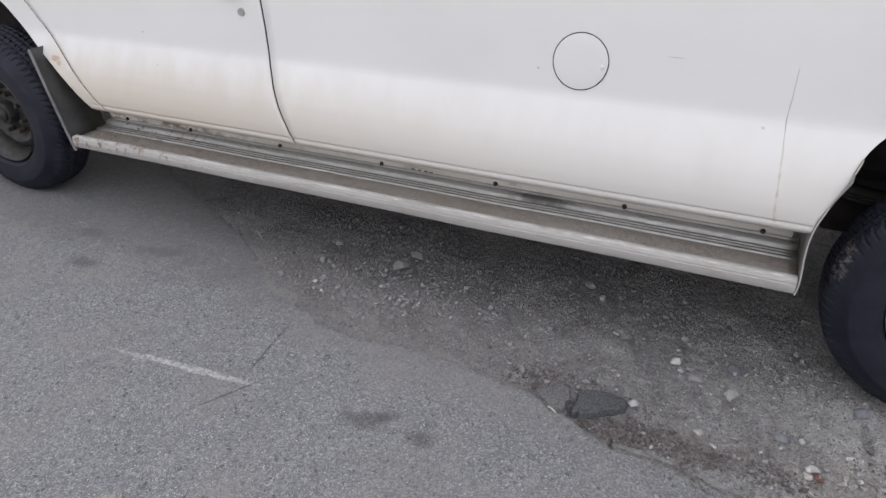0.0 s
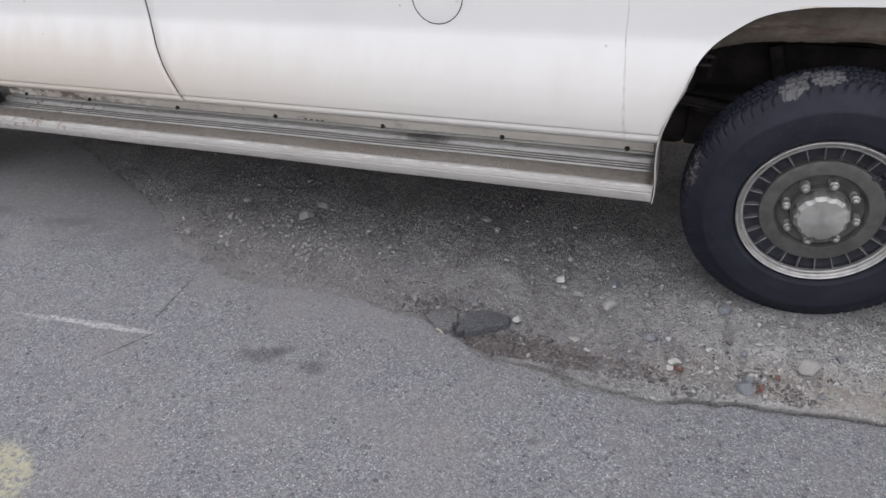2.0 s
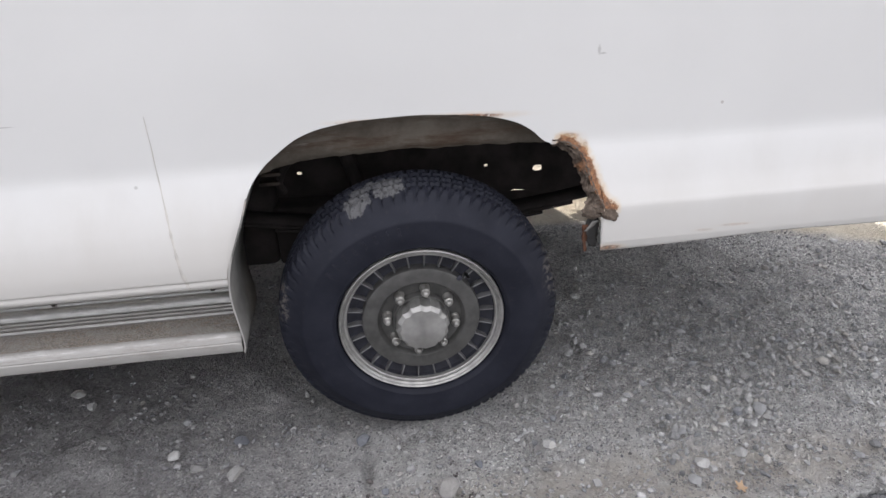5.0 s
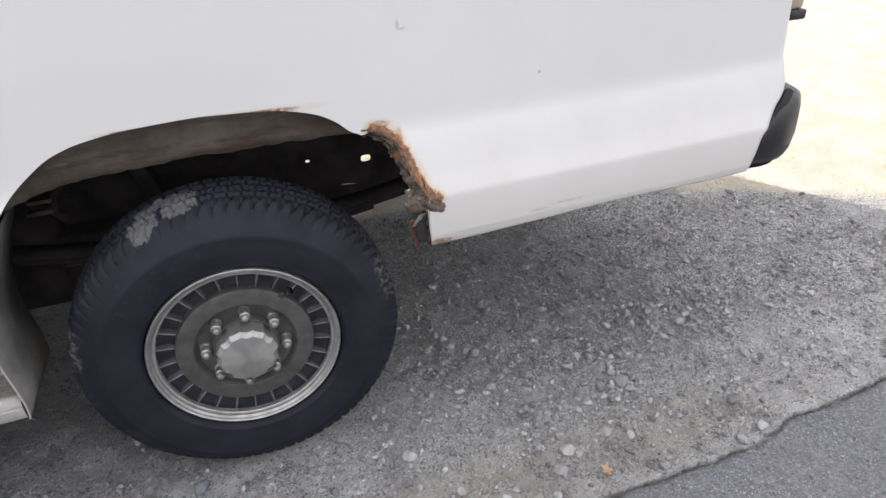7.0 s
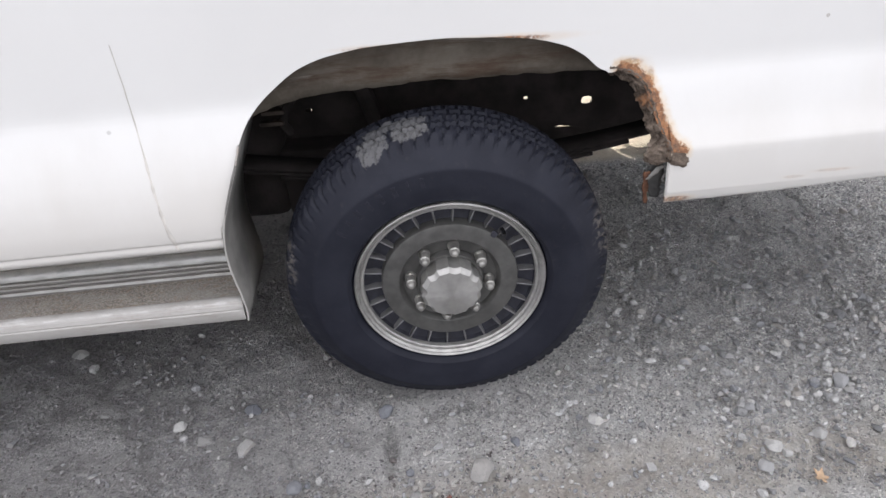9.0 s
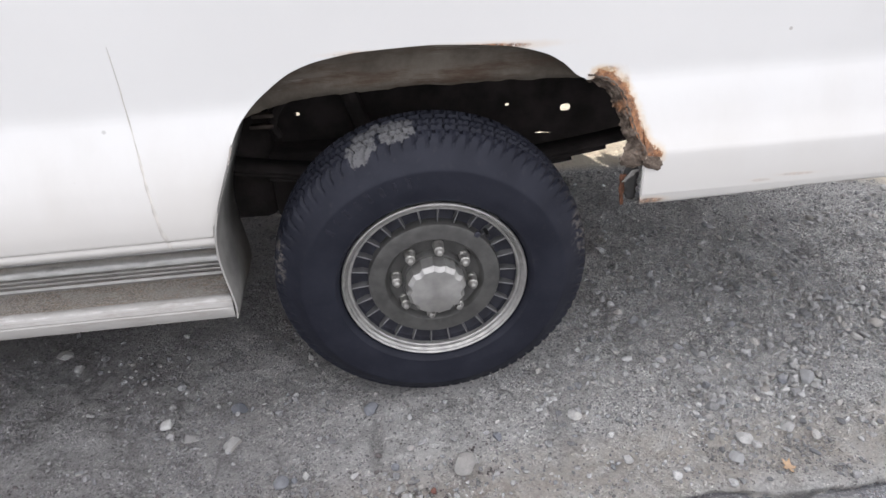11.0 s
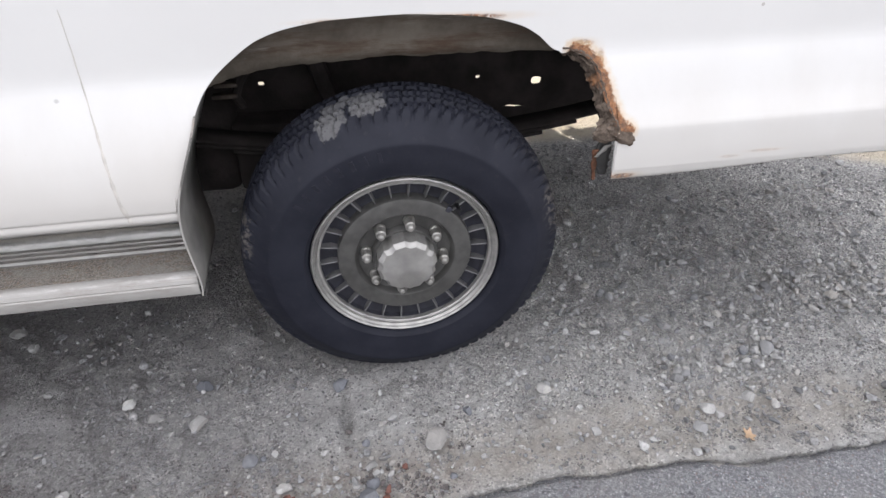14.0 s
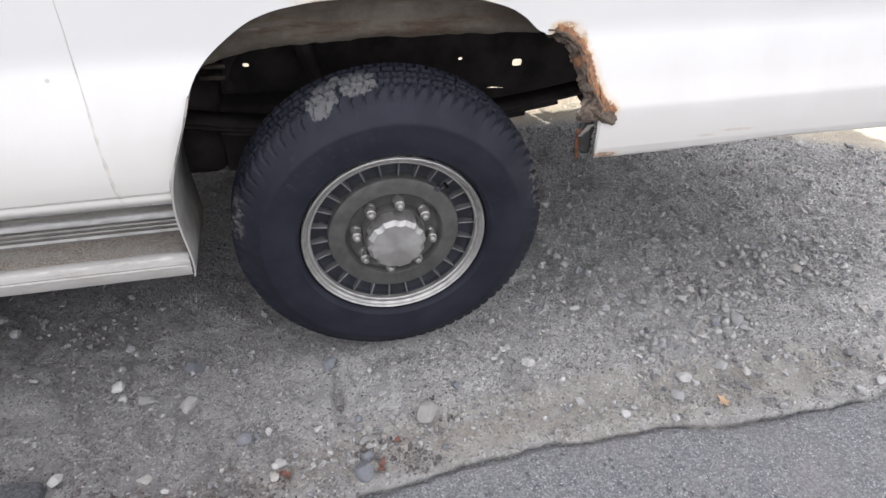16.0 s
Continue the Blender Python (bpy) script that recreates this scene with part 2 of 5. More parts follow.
    # crevice shade put into the colour, as the bump alone shades little
    ridge = m.math("ABSOLUTE", m.math("SUBTRACT", m.noise(24, 6, 0.6), 0.5))
    crevice = m.math("MULTIPLY", m.ramp(ridge, 0.0, 0.018, 0.6, 0.0), m.ramp(m.noise(5.5, 5, 0.7), 0.44, 0.56))
    base = m.mix(crevice, base, (0.085, 0.081, 0.080))
    # humus in the rut, dark crumbs round the broken asphalt, yellowish fines by the road edge
    rut = m.math("MULTIPLY", m.blob((-0.25, -0.33, 0), (0.50, 0.06, 9), 3, 0.5, 1.0, 9), m.ramp(m.noise(28, 6, 0.75), 0.42, 0.62))
    base = m.mix(m.math("MULTIPLY", rut, 0.62), base, (0.16, 0.115, 0.10))
    hole = m.math("MULTIPLY", m.blob((-0.88, -0.365, 0), (0.15, 0.045, 9), -14, 0.5, 1.0, 14), m.ramp(m.noise(40, 5, 0.75), 0.36, 0.58))
    base = m.mix(m.math("MULTIPLY", hole, 0.85), base, (0.075, 0.072, 0.068))
    split = m.math("MULTIPLY", m.blob((-0.168, -0.14, 0), (0.016, 0.085, 9), 0, 0.5, 1.5, 24), m.ramp(m.noise(60, 5, 0.75), 0.36, 0.55))
    base = m.mix(m.math("MULTIPLY", split, 0.5), base, (0.11, 0.104, 0.10))
    tan = m.blob((0.50, -0.29, 0), (0.80, 0.10, 9), 2, 0.6, 0.9, 7)
    base = m.mix(m.math("MULTIPLY", tan, m.ramp(m.noise(18, 6, 0.75), 0.36, 0.6, 0.2, 0.55)), base, (0.43, 0.385, 0.33))
    far = m.ramp(m.math("ADD", m.math("MULTIPLY", m.axis(0), 0.5), m.axis(1)), 1.72, 1.88)
    # extra pale colour under the van, painted to brighten the sunlit patch
    far = m.math("MAXIMUM", far, m.ramp(m.axis(1), 1.14, 1.24))
    sand = m.mix(m.ramp(m.noise(5, 6, 0.7), 0.35, 0.65), (0.52, 0.46, 0.37), (0.62, 0.57, 0.48))
    sand = m.mix(m.ramp(m.noise(45, 6, 0.8), 0.52, 0.66, 0.0, 0.6), sand, (0.34, 0.29, 0.225))
    base = m.mix(far, base, sand)
    # dirt outside the painted shade is brightened in turn
    base = m.mix(m.math("SUBTRACT", 1.0, painted_shade), base, (1.46, 1.458, 1.46), "MULTIPLY")
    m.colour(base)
    m.bump(m.math("ADD", m.ramp(edge, 0.0, 0.25), m.math("MULTIPLY", fine, 1.5)), 1.0, 0.0046)
    m.bump(m.noise(120, 5, 0.8), 1.0, 0.0078)
    m.bump(m.math("SUBTRACT", m.noise(38, 6, 0.75), m.math("MULTIPLY", crevice, 0.35)), 1.0, 0.018)
    return m.m


def stone_material(name, lo, hi, unit=False):
    """unit: for stones modelled one metre wide and scaled down."""
    m = Mat(name, 0.85, spec=0.25)
    k = 0.035 if unit else 1.0
    pick = m.math("FRACT", m.math("ADD", m.rnd(), m.island()))
    base = m.mix(pick, lo, hi)
    tone = m.ramp(m.math("FRACT", m.math("MULTIPLY", pick, 7.31)), 0.74, 0.92)
    base = m.mix(m.math("MULTIPLY", tone, 0.6), base, (0.17, 0.175, 0.19))
    warm = m.ramp(m.math("FRACT", m.math("MULTIPLY", pick, 13.7)), 0.7, 0.9)
    base = m.mix(m.math("MULTIPLY", warm, 0.25), base, (hi[0], hi[1] * 0.88, hi[2] * 0.72))
    if not unit:
        # gravel darkens towards the front, matching the shade painted into the dirt
        dusty = m.ramp(m.axis(0), -0.9, 0.3, 0.5, 0.0)
        base = m.mix(dusty, base, (0.175, 0.168, 0.177))
    base = m.mix(m.ramp(m.noise(60 * k, 6, 0.75), 0.42, 0.66, 0.0, 0.5), base, tuple(v * 0.8 for v in lo))
    base = m.mix(m.ramp(m.noise(430 * k, 4, 0.8), 0.54, 0.70, 0.0, 0.65), base, tuple(v * 0.5 for v in lo))
    base = m.mix(m.ramp(m.noise(300 * k, 4, 0.8), 0.60, 0.72, 0.0, 0.4), base, tuple(v * 1.3 for v in hi))
    m.colour(base)
    m.bump(m.noise(220 * k, 5, 0.8), 0.8, 0.003)
    return m.m


def paint_material():
    m = Mat("white_paint", 0.5, spec=0.25)
    base = m.mix(m.ramp(m.noise(1.4, 4), 0.3, 0.7), (0.62, 0.615, 0.603), (0.655, 0.65, 0.637))
    # road film low on doors, streaked downwards; its colour also dims the over-lit belly
    z = m.math("SUBTRACT", m.axis(2), m.math("MULTIPLY", m.axis(0), 0.02))
    streak = m.noise(9, 5, 0.6, (1.0, 1.0, 0.16))
    film = m.ramp(m.math("ADD", z, m.math("MULTIPLY", streak, 0.16)), 0.66, 0.92, 1.0, 0.0)
    film = m.math("MULTIPLY", film, m.ramp(m.axis(0), 0.2, 0.5, 1.0, 0.8))
    base = m.mix(m.math("MULTIPLY", film, 0.68), base, (0.50, 0.475, 0.44))
    front = m.ramp(m.axis(0), -2.7, -0.9, 0.8, 0.0)
    base = m.mix(m.math("MULTIPLY", m.math("MULTIPLY", front, film), 1.0), base, (0.49, 0.435, 0.37))
    # rust bleeding from the arch lip, the eaten rear corner and the lower seam
    eaten = ((0.345, 0.816), (0.366, 0.812), (0.388, 0.794), (0.404, 0.766), (0.413, 0.742), (0.420, 0.719), (0.431, 0.695), (0.442, 0.678), (0.458, 0.668))
    spots = [((0.362, -0.01, 0.828), (0.020, 0.3, 0.007), 0.6), ((0.400, -0.01, 0.795), (0.008, 0.3, 0.02), 0.5), ((0.09, 0.0, 0.886), (0.10, 0.3, 0.006), 0.9), ((-0.10, 0.0, 0.887), (0.06, 0.3, 0.004), 0.6), ((0.46, -0.01, 0.562), (0.03, 0.3, 0.007), 0.7),
              ((0.78, -0.01, 0.602), (0.035, 0.3, 0.003), 0.22), ((0.70, -0.01, 0.593), (0.02, 0.3, 0.003), 0.2), ((-3.165, 0.0, 0.655), (0.022, 0.3, 0.010), 0.45), ((-3.145, 0.0, 0.640), (0.012, 0.3, 0.008), 0.35)]
    grain = m.ramp(m.noise(170, 5, 0.75), 0.34, 0.50)
    tint = m.mix(m.ramp(m.noise(75, 4, 0.7), 0.4, 0.62), (0.085, 0.032, 0.016), (0.34, 0.135, 0.04))
    for c, r, k in spots:
        halo = m.blob(c, tuple(v * 1.5 for v in r), 0.0, 0.5, 0.8, 30)
        base = m.mix(m.math("MULTIPLY", halo, 0.30 * k), base, (0.58, 0.36, 0.14))
        base = m.mix(m.math("MULTIPLY", m.blob(c, r, 0.0, 0.3, 1.0, 55), m.math("MULTIPLY", grain, k)), base, tint)
    edge_pts = [tuple(Vector(a).lerp(Vector(b), t)) for a, b in zip(eaten[:-1], eaten[1:]) for t in (0.0, 0.25, 0.5, 0.75)] + [eaten[-1]]
    d = m.reach(edge_pts, 0.0125)
    d = m.math("ADD", d, m.math("MULTIPLY", m.math("SUBTRACT", m.noise(58, 7, 0.8), 0.5), 2.6))
    base = m.mix(m.ramp(d, 0.9, 2.3, 0.5, 0.0), base, (0.56, 0.37, 0.16))
    base = m.mix(m.math("MULTIPLY", m.ramp(d, 0.8, 1.25, 1.0, 0.0), m.ramp(m.noise(260, 4, 0.75), 0.25, 0.42)), base, m.mix(m.ramp(m.noise(90, 6, 0.8), 0.36, 0.62), (0.13, 0.062, 0.036), (0.34, 0.16, 0.075)))
    base = m.mix(m.math("MULTIPLY", m.ramp(d, 0.7, 1.0, 1.0, 0.0), m.ramp(m.noise(38, 6, 0.8), 0.46, 0.60, 0.0, 0.8)), base, m.mix(m.ramp(m.noise(150, 5, 0.8), 0.4, 0.6), (0.055, 0.036, 0.028), (0.17, 0.10, 0.065)))
    # chips and scratches
    chips = m.math("MULTIPLY", m.ramp(m.voronoi(11), 0.03, 0.05, 1.0, 0.0), m.ramp(m.noise(3.1, 2), 0.55, 0.6))
    base = m.mix(m.math("MULTIPLY", chips, 0.6), base, (0.30, 0.27, 0.24))
    marks = (((-0.86, 0.03, 0.915), (0.020, 0.3, 0.0012)), ((0.42, 0.03, 1.02), (0.0035, 0.3, 0.009)), ((0.428, 0.03, 1.012), (0.007, 0.3, 0.0022)), ((-0.62, 0.0, 0.77), (0.004, 0.3, 0.003)))
    for c, r in marks:
        base = m.mix(m.math("MULTIPLY", m.blob(c, r, 0.0, 0.5, 1.6, 120), 0.55), base, (0.32, 0.31, 0.30))
    m.colour(base)
    m.rough(m.ramp(film, 0.0, 1.0, 0.5, 0.75))
    m.bump(m.noise(2.2, 2), 0.25, 0.006)
    return m.m


def rubber_material():
    m = Mat("tyre_rubber", 0.62, spec=0.22)
    base = m.mix(m.ramp(m.noise(11, 5), 0.3, 0.7), (0.0098, 0.0108, 0.0178), (0.0175, 0.0190, 0.0280))
    base = m.mix(m.ramp(m.noise(60, 5, 0.7), 0.55, 0.8, 0.0, 0.5), base, (0.036, 0.036, 0.039))
    m.colour(base)
    m.bump(m.noise(210, 3), 0.3, 0.001)
    return m.m


def muddy_rubber_material():
    m = Mat("tyre_rubber_scuffed", 0.62, spec=0.22)
    base = m.mix(m.ramp(m.noise(11, 5), 0.3, 0.7), (0.0098, 0.0108, 0.0178), (0.0175, 0.0190, 0.0280))
    base = m.mix(m.ramp(m.noise(60, 5, 0.7), 0.55, 0.8, 0.0, 0.5), base, (0.036, 0.036, 0.039))
    for c, r, k in (((-0.066, 0.050, 0.355), (0.036, 0.030, 0.03), 0.85), ((-0.140, 0.042, 0.325), (0.036, 0.032, 0.04), 0.8), ((-0.10, 0.092, 0.350), (0.075, 0.022, 0.04), 0.65)):
        base = m.mix(m.math("MULTIPLY", m.blob(c, r, 0.0, 0.05, 1.3, 42), m.math("MULTIPLY", m.ramp(m.noise(130, 5, 0.7), 0.32, 0.46), k)), base, (0.125, 0.124, 0.126))
    for c, r, k in (((0.335, 0.03, 0.10), (0.03, 0.03, 0.06), 0.5), ((-0.345, 0.03, 0.09), (0.02, 0.03, 0.07), 0.5)):
        base = m.mix(m.math("MULTIPLY", m.math("MULTIPLY", m.blob(c, r, 0.0, 0.4, 1.0, 50), m.ramp(m.noise(90, 4), 0.45, 0.6)), k), base, (0.19, 0.17, 0.15))
    m.colour(base)
    m.bump(m.noise(210, 3), 0.3, 0.001)
    return m.m


def step_material():
    m = Mat("worn_aluminium", 0.5, 0.75, 0.5)
    base = m.mix(m.ramp(m.noise(5, 5, 0.6, (0.15, 1, 1)), 0.3, 0.7), (0.37, 0.36, 0.342), (0.49, 0.48, 0.46))
    y = m.axis(1)
    tread = m.math("MULTIPLY", m.ramp(y, -0.023, -0.018), m.ramp(y, 0.062, 0.069, 1.0, 0.0))
    ridges = m.math("MULTIPLY", m.ramp(y, 0.062, 0.069), m.ramp(y, 0.116, 0.122, 1.0, 0.0))
    bead = m.ramp(y, 0.119, 0.124)
    # gritty brown tread, worn through in places
    grit = m.mix(m.ramp(m.noise(260, 4, 0.8), 0.42, 0.58), (0.12, 0.102, 0.086), (0.43, 0.39, 0.34))
    grit = m.mix(m.ramp(m.noise(110, 5, 0.8), 0.52, 0.60, 0.0, 0.6), grit, (0.29, 0.175, 0.105))
    worn = m.ramp(m.noise(9, 6, 0.75, (0.35, 1, 1)), 0.42, 0.62, 0.92, 0.45)
    k1 = m.math("MULTIPLY", tread, worn)
    base = m.mix(k1, base, grit)
    low = m.ramp(m.math("SUBTRACT", m.axis(2), m.math("MULTIPLY", m.axis(0), 0.02)), 0.3985, 0.4015, 1.0, 0.0)
    k2 = m.math("MULTIPLY", ridges, m.math("MULTIPLY", low, 0.25))
    base = m.mix(k2, base, (0.16, 0.145, 0.125))
    k3 = m.math("MULTIPLY", bead, m.ramp(m.noise(16, 6, 0.75, (0.4, 1, 1)), 0.52, 0.66, 0.0, 0.5))
    base = m.mix(m.math("MULTIPLY", bead, 0.6), base, (0.66, 0.65, 0.63))
    base = m.mix(k3, base, (0.22, 0.21, 0.195))
    nose = m.ramp(y, -0.024, -0.019, 1.0, 0.0)
    lip = m.math("MULTIPLY", nose, m.ramp(y, -0.049, -0.045))
    base = m.mix(m.math("MULTIPLY", nose, 0.62), base, (0.33, 0.315, 0.295))
    base = m.mix(m.math("MULTIPLY", lip, m.ramp(m.noise(24, 6, 0.8, (0.3, 1, 1)), 0.40, 0.55, 0.75, 0.2)), base, (0.66, 0.65, 0.635))
    scuff = m.math("MULTIPLY", nose, m.ramp(m.noise(30, 6, 0.8, (0.25, 1, 1.4)), 0.48, 0.62, 0.0, 0.6))
    base = m.mix(scuff, base, (0.30, 0.275, 0.25))
    base = m.mix(m.math("MULTIPLY", m.ramp(m.noise(30, 5, 0.75), 0.56, 0.64), m.ramp(m.axis(0), -3.0, -2.0, 0.9, 0.0)), base, (0.14, 0.075, 0.04))
    base = m.mix(m.math("MULTIPLY", m.blob((-1.20, 0.13, 0.388), (0.09, 0.02, 0.03), 0.0, 0.6, 1.8, 30), 0.75), base, (0.08, 0.076, 0.072))
    m.colour(base)
    dull = m.math("ADD", m.math("ADD", k1, k2), m.math("MULTIPLY", nose, 0.75))
    m.put(m.b.inputs["Metallic"], m.math("MAXIMUM", m.math("SUBTRACT", 0.75, dull), 0.0))
    m.rough(m.ramp(m.noise(40, 4), 0.3, 0.7, 0.38, 0.66))
    m.bump(m.noise(260, 3, 0.6, (0.1, 1, 1)), 0.25, 0.0008)
    m.bump(m.math("MULTIPLY", m.noise(420, 3, 0.8), tread), 0.6, 0.002)
    return m.m


def rust_material():
    m = Mat("flaking_rust", 0.95, spec=0.1)
    base = m.mix(m.ramp(m.noise(42, 6, 0.75), 0.35, 0.65), (0.080, 0.062, 0.050), (0.20, 0.160, 0.130))
    base = m.mix(m.ramp(m.noise(26, 6, 0.7), 0.56, 0.72), base, (0.27, 0.13, 0.065))
    base = m.mix(m.ramp(m.noise(85, 5, 0.7), 0.60, 0.75), base, (0.30, 0.27, 0.23))
    m.colour(base)
    m.bump(m.noise(95, 6, 0.75), 0.9, 0.006)
    return m.m


def liner_material():
    m = Mat("undercoat_dust", 0.95, spec=0.1)
    base = m.mix(m.ramp(m.noise(7, 6, 0.7), 0.3, 0.7), (0.075, 0.064, 0.052), (0.14, 0.124, 0.103))
    base = m.mix(m.ramp(m.noise(12, 6, 0.75, (0.25, 1, 1.6)), 0.48, 0.68), base, (0.075, 0.052, 0.038))
    base = m.mix(m.ramp(m.noise(16, 5, 0.7, (0.2, 1, 2.0)), 0.58, 0.66, 0.0, 0.5), base, (0.24, 0.225, 0.20))
    m.colour(base)
    m.bump(m.noise(70, 5, 0.7), 0.6, 0.004)
    return m.m


def cap_material():
    """Sheet metal brushed in circles: the highlight stands out as a fan."""
    m = Mat("brushed_cap_metal", 0.5, 0.75, 0.4)
    m.colour(m.mix(m.ramp(m.noise(40, 5), 0.3, 0.7), (0.35, 0.343, 0.33), (0.42, 0.412, 0.395)))
    tan = m.t.nodes.new("ShaderNodeTangent")
    tan.direction_type, tan.axis = "RADIAL", "Y"
    m.t.links.new(tan.outputs[0], m.b.inputs["Tangent"])
    m.b.inputs["Anisotropic"].default_value = 0.6
    return m.m


def rocker_material():
    m = Mat("dirty_rocker_paint", 0.7, spec=0.3)
    base = m.mix(m.ramp(m.noise(8, 5, 0.6, (0.3, 1, 1)), 0.3, 0.7), (0.62, 0.565, 0.50), (0.78, 0.74, 0.68))
    rust = m.math("MULTIPLY", m.ramp(m.noise(22, 6, 0.7, (0.5, 1, 1)), 0.46, 0.58), m.ramp(m.axis(0), -2.9, -2.1, 0.9, 0.06))
    smear = m.math("MULTIPLY", m.ramp(m.noise(7, 6, 0.75, (1.0, 1, 2.0)), 0.54, 0.68), 0.5)
    base = m.mix(smear, base, (0.26, 0.245, 0.225))
    for x in (-1.95, -1.02, -0.62):
        base = m.mix(m.blob((x, 0.155, 0.47 + RAKE * x), (0.012, 0.3, 0.008), 0.0, 0.4, 1.4, 60), base, (0.07, 0.045, 0.03))
    base = m.mix(m.math("MULTIPLY", rust, 0.9), base, (0.12, 0.07, 0.04))
    m.colour(base)
    return m.m


ROCKER = rocker_material()
ASPHALT, DIRT, PAINT, RUBBER, MUDDY = asphalt_material(), dirt_material(), paint_material(), rubber_material(), muddy_rubber_material()
STEP, RUST, LINER = step_material(), rust_material(), liner_material()
STONE = stone_material("grey_stone", (0.31, 0.305, 0.296), (0.46, 0.452, 0.438), True)
DUSTY = stone_material("dusty_stone", (0.15, 0.146, 0.144), (0.23, 0.225, 0.22), True)
PEBBLE = stone_material("gravel_stone", (0.15, 0.15, 0.153), (0.52, 0.513, 0.50))
MIDSTONE = stone_material("mid_grey_stone", (0.25, 0.246, 0.24), (0.38, 0.374, 0.363), True)
BEDDED = stone_material("dust_covered_stone", (0.25, 0.245, 0.238), (0.33, 0.323, 0.313), True)
DARKSTONE = stone_material("blue_grey_stone", (0.13, 0.135, 0.150), (0.19, 0.196, 0.212), True)
SLAB = plain("grey_tar_slab", (0.13, 0.128, 0.13), 0.9, 0, 0.4, 150, 0.006, 0.2)
OLDTAR = plain("old_tar", (0.075, 0.076, 0.082), 0.85, 0, 0.4, 140, 0.006, 0.2)
DARKFLAP = plain("dark_guard", (0.032, 0.031, 0.030), 0.7, 0, 0.35, 14)
LAMP = plain("lamp_lens_beige", (0.42, 0.36, 0.28), 0.25, 0, 0.1, 20)
RUSTRED = plain("red_rust", (0.11, 0.055, 0.036), 0.95, 0, 0.5, 70, 0.003, 0.1)
ALLOY = plain("dull_wheel_metal", (0.105, 0.103, 0.099), 0.5, 0.5, 0.2, 30)
BRIGHT = plain("bright_trim_metal", (0.40, 0.392, 0.376), 0.5, 0.75, 0.15, 40)
CAPMETAL = cap_material()
RAISED = plain("raised_rubber", (0.0165, 0.0175, 0.0255), 0.62, 0, 0.3, 60, 0.0, 0.22)
NUT = plain("nut_metal", (0.36, 0.35, 0.33), 0.42, 0.75, 0.2, 60)
FINMETAL = plain("fin_metal", (0.20, 0.197, 0.20), 0.5, 0.5, 0.2, 30)
SLOT = plain("wheel_slot_black", (0.024, 0.0245, 0.034), 0.7, 0, 0.3, 30)
UNDER = plain("black_undercoat", (0.026, 0.022, 0.021), 0.9, 0, 0.4, 12, 0.003, 0.2)
BLACK = plain("black_plastic", (0.011, 0.011, 0.012), 0.42, 0, 0.3, 18)
SEAM = plain("seam_filler", (0.50, 0.475, 0.44), 0.7, 0, 0.12, 40)
GAP = plain("door_gap", (0.012, 0.012, 0.012), 0.8)
GREASE = plain("greasy_iron", (0.028, 0.026, 0.025), 0.5, 0.3, 0.5, 40)
PALEWOOD = plain("pale_wood", (0.42, 0.39, 0.33), 0.8, 0, 0.2, 60)
CRUMB = plain("tar_crumb", (0.085, 0.075, 0.073), 0.9, 0, 0.5, 90)
CLOD = stone_material("soil_clod", (0.13, 0.126, 0.124), (0.30, 0.292, 0.285))
STEEL = plain("rusty_steel", (0.055, 0.042, 0.034), 0.7, 0.35, 0.4, 30, 0.001)
FLAP = plain("grey_guard", (0.165, 0.16, 0.15), 0.6, 0.3, 0.25, 14)
LEAF = plain("dry_leaf", (0.105, 0.045, 0.034), 0.8, 0, 0.5, 90)
ORANGE = plain("orange_crumb", (0.36, 0.25, 0.16), 0.9, 0, 0.2, 60)


# ---- mesh toolkit ----
def mesh_ob(name, verts, faces, mat, parent=None, label="", smooth=True, angle=40):
    me = bpy.data.meshes.new(name)
    me.from_pydata([tuple(map(float, v)) for v in verts], [], [tuple(map(int, f)) for f in faces])
    bm = bmesh.new()
    bm.from_mesh(me)
    bmesh.ops.remove_doubles(bm, verts=bm.verts, dist=1e-5)
    bmesh.ops.dissolve_degenerate(bm, edges=bm.edges, dist=1e-6)
    bm.to_mesh(me)
    bm.free()
    return finish(name, me, mat, parent, label, smooth, angle)


def finish(name, me, mat, parent=None, label="", smooth=True, angle=40):
    me.materials.append(mat)
    if smooth:
        me.shade_smooth()
        me.set_sharp_from_angle(angle=radians(angle))
    ob = new(name, me)
    if parent is not None:
        ob.parent = parent
    if label:
        tagged(ob, label)
    return ob


def part(name, bm, mat, parent=None, label="", smooth=True, angle=40):
    me = bpy.data.meshes.new(name)
    bmesh.ops.recalc_face_normals(bm, faces=bm.faces)
    bm.to_mesh(me)
    bm.free()
    return finish(name, me, mat, parent, label, smooth, angle)


def box_bm(lo, hi, bevel=0.003, segs=2):
    bm = bmesh.new()
    c = [(a + b) / 2 for a, b in zip(lo, hi)]
    s = [b - a for a, b in zip(lo, hi)]
    bmesh.ops.create_cube(bm, size=1.0, matrix=Matrix.Translation(c) @ Matrix.Diagonal((*s, 1)))
    if bevel:
        bmesh.ops.bevel(bm, geom=bm.edges[:], offset=bevel, segments=segs, affect="EDGES", profile=0.5)
    return bm


def rings_to_faces(n, m, closed=True):
    """n rings of m points."""
    out = []
    for i in range(n - 1):
        for j in range(m if closed else m - 1):
            k = (j + 1) % m
            out.append((i * m + j, i * m + k, (i + 1) * m + k, (i + 1) * m + j))
    return out


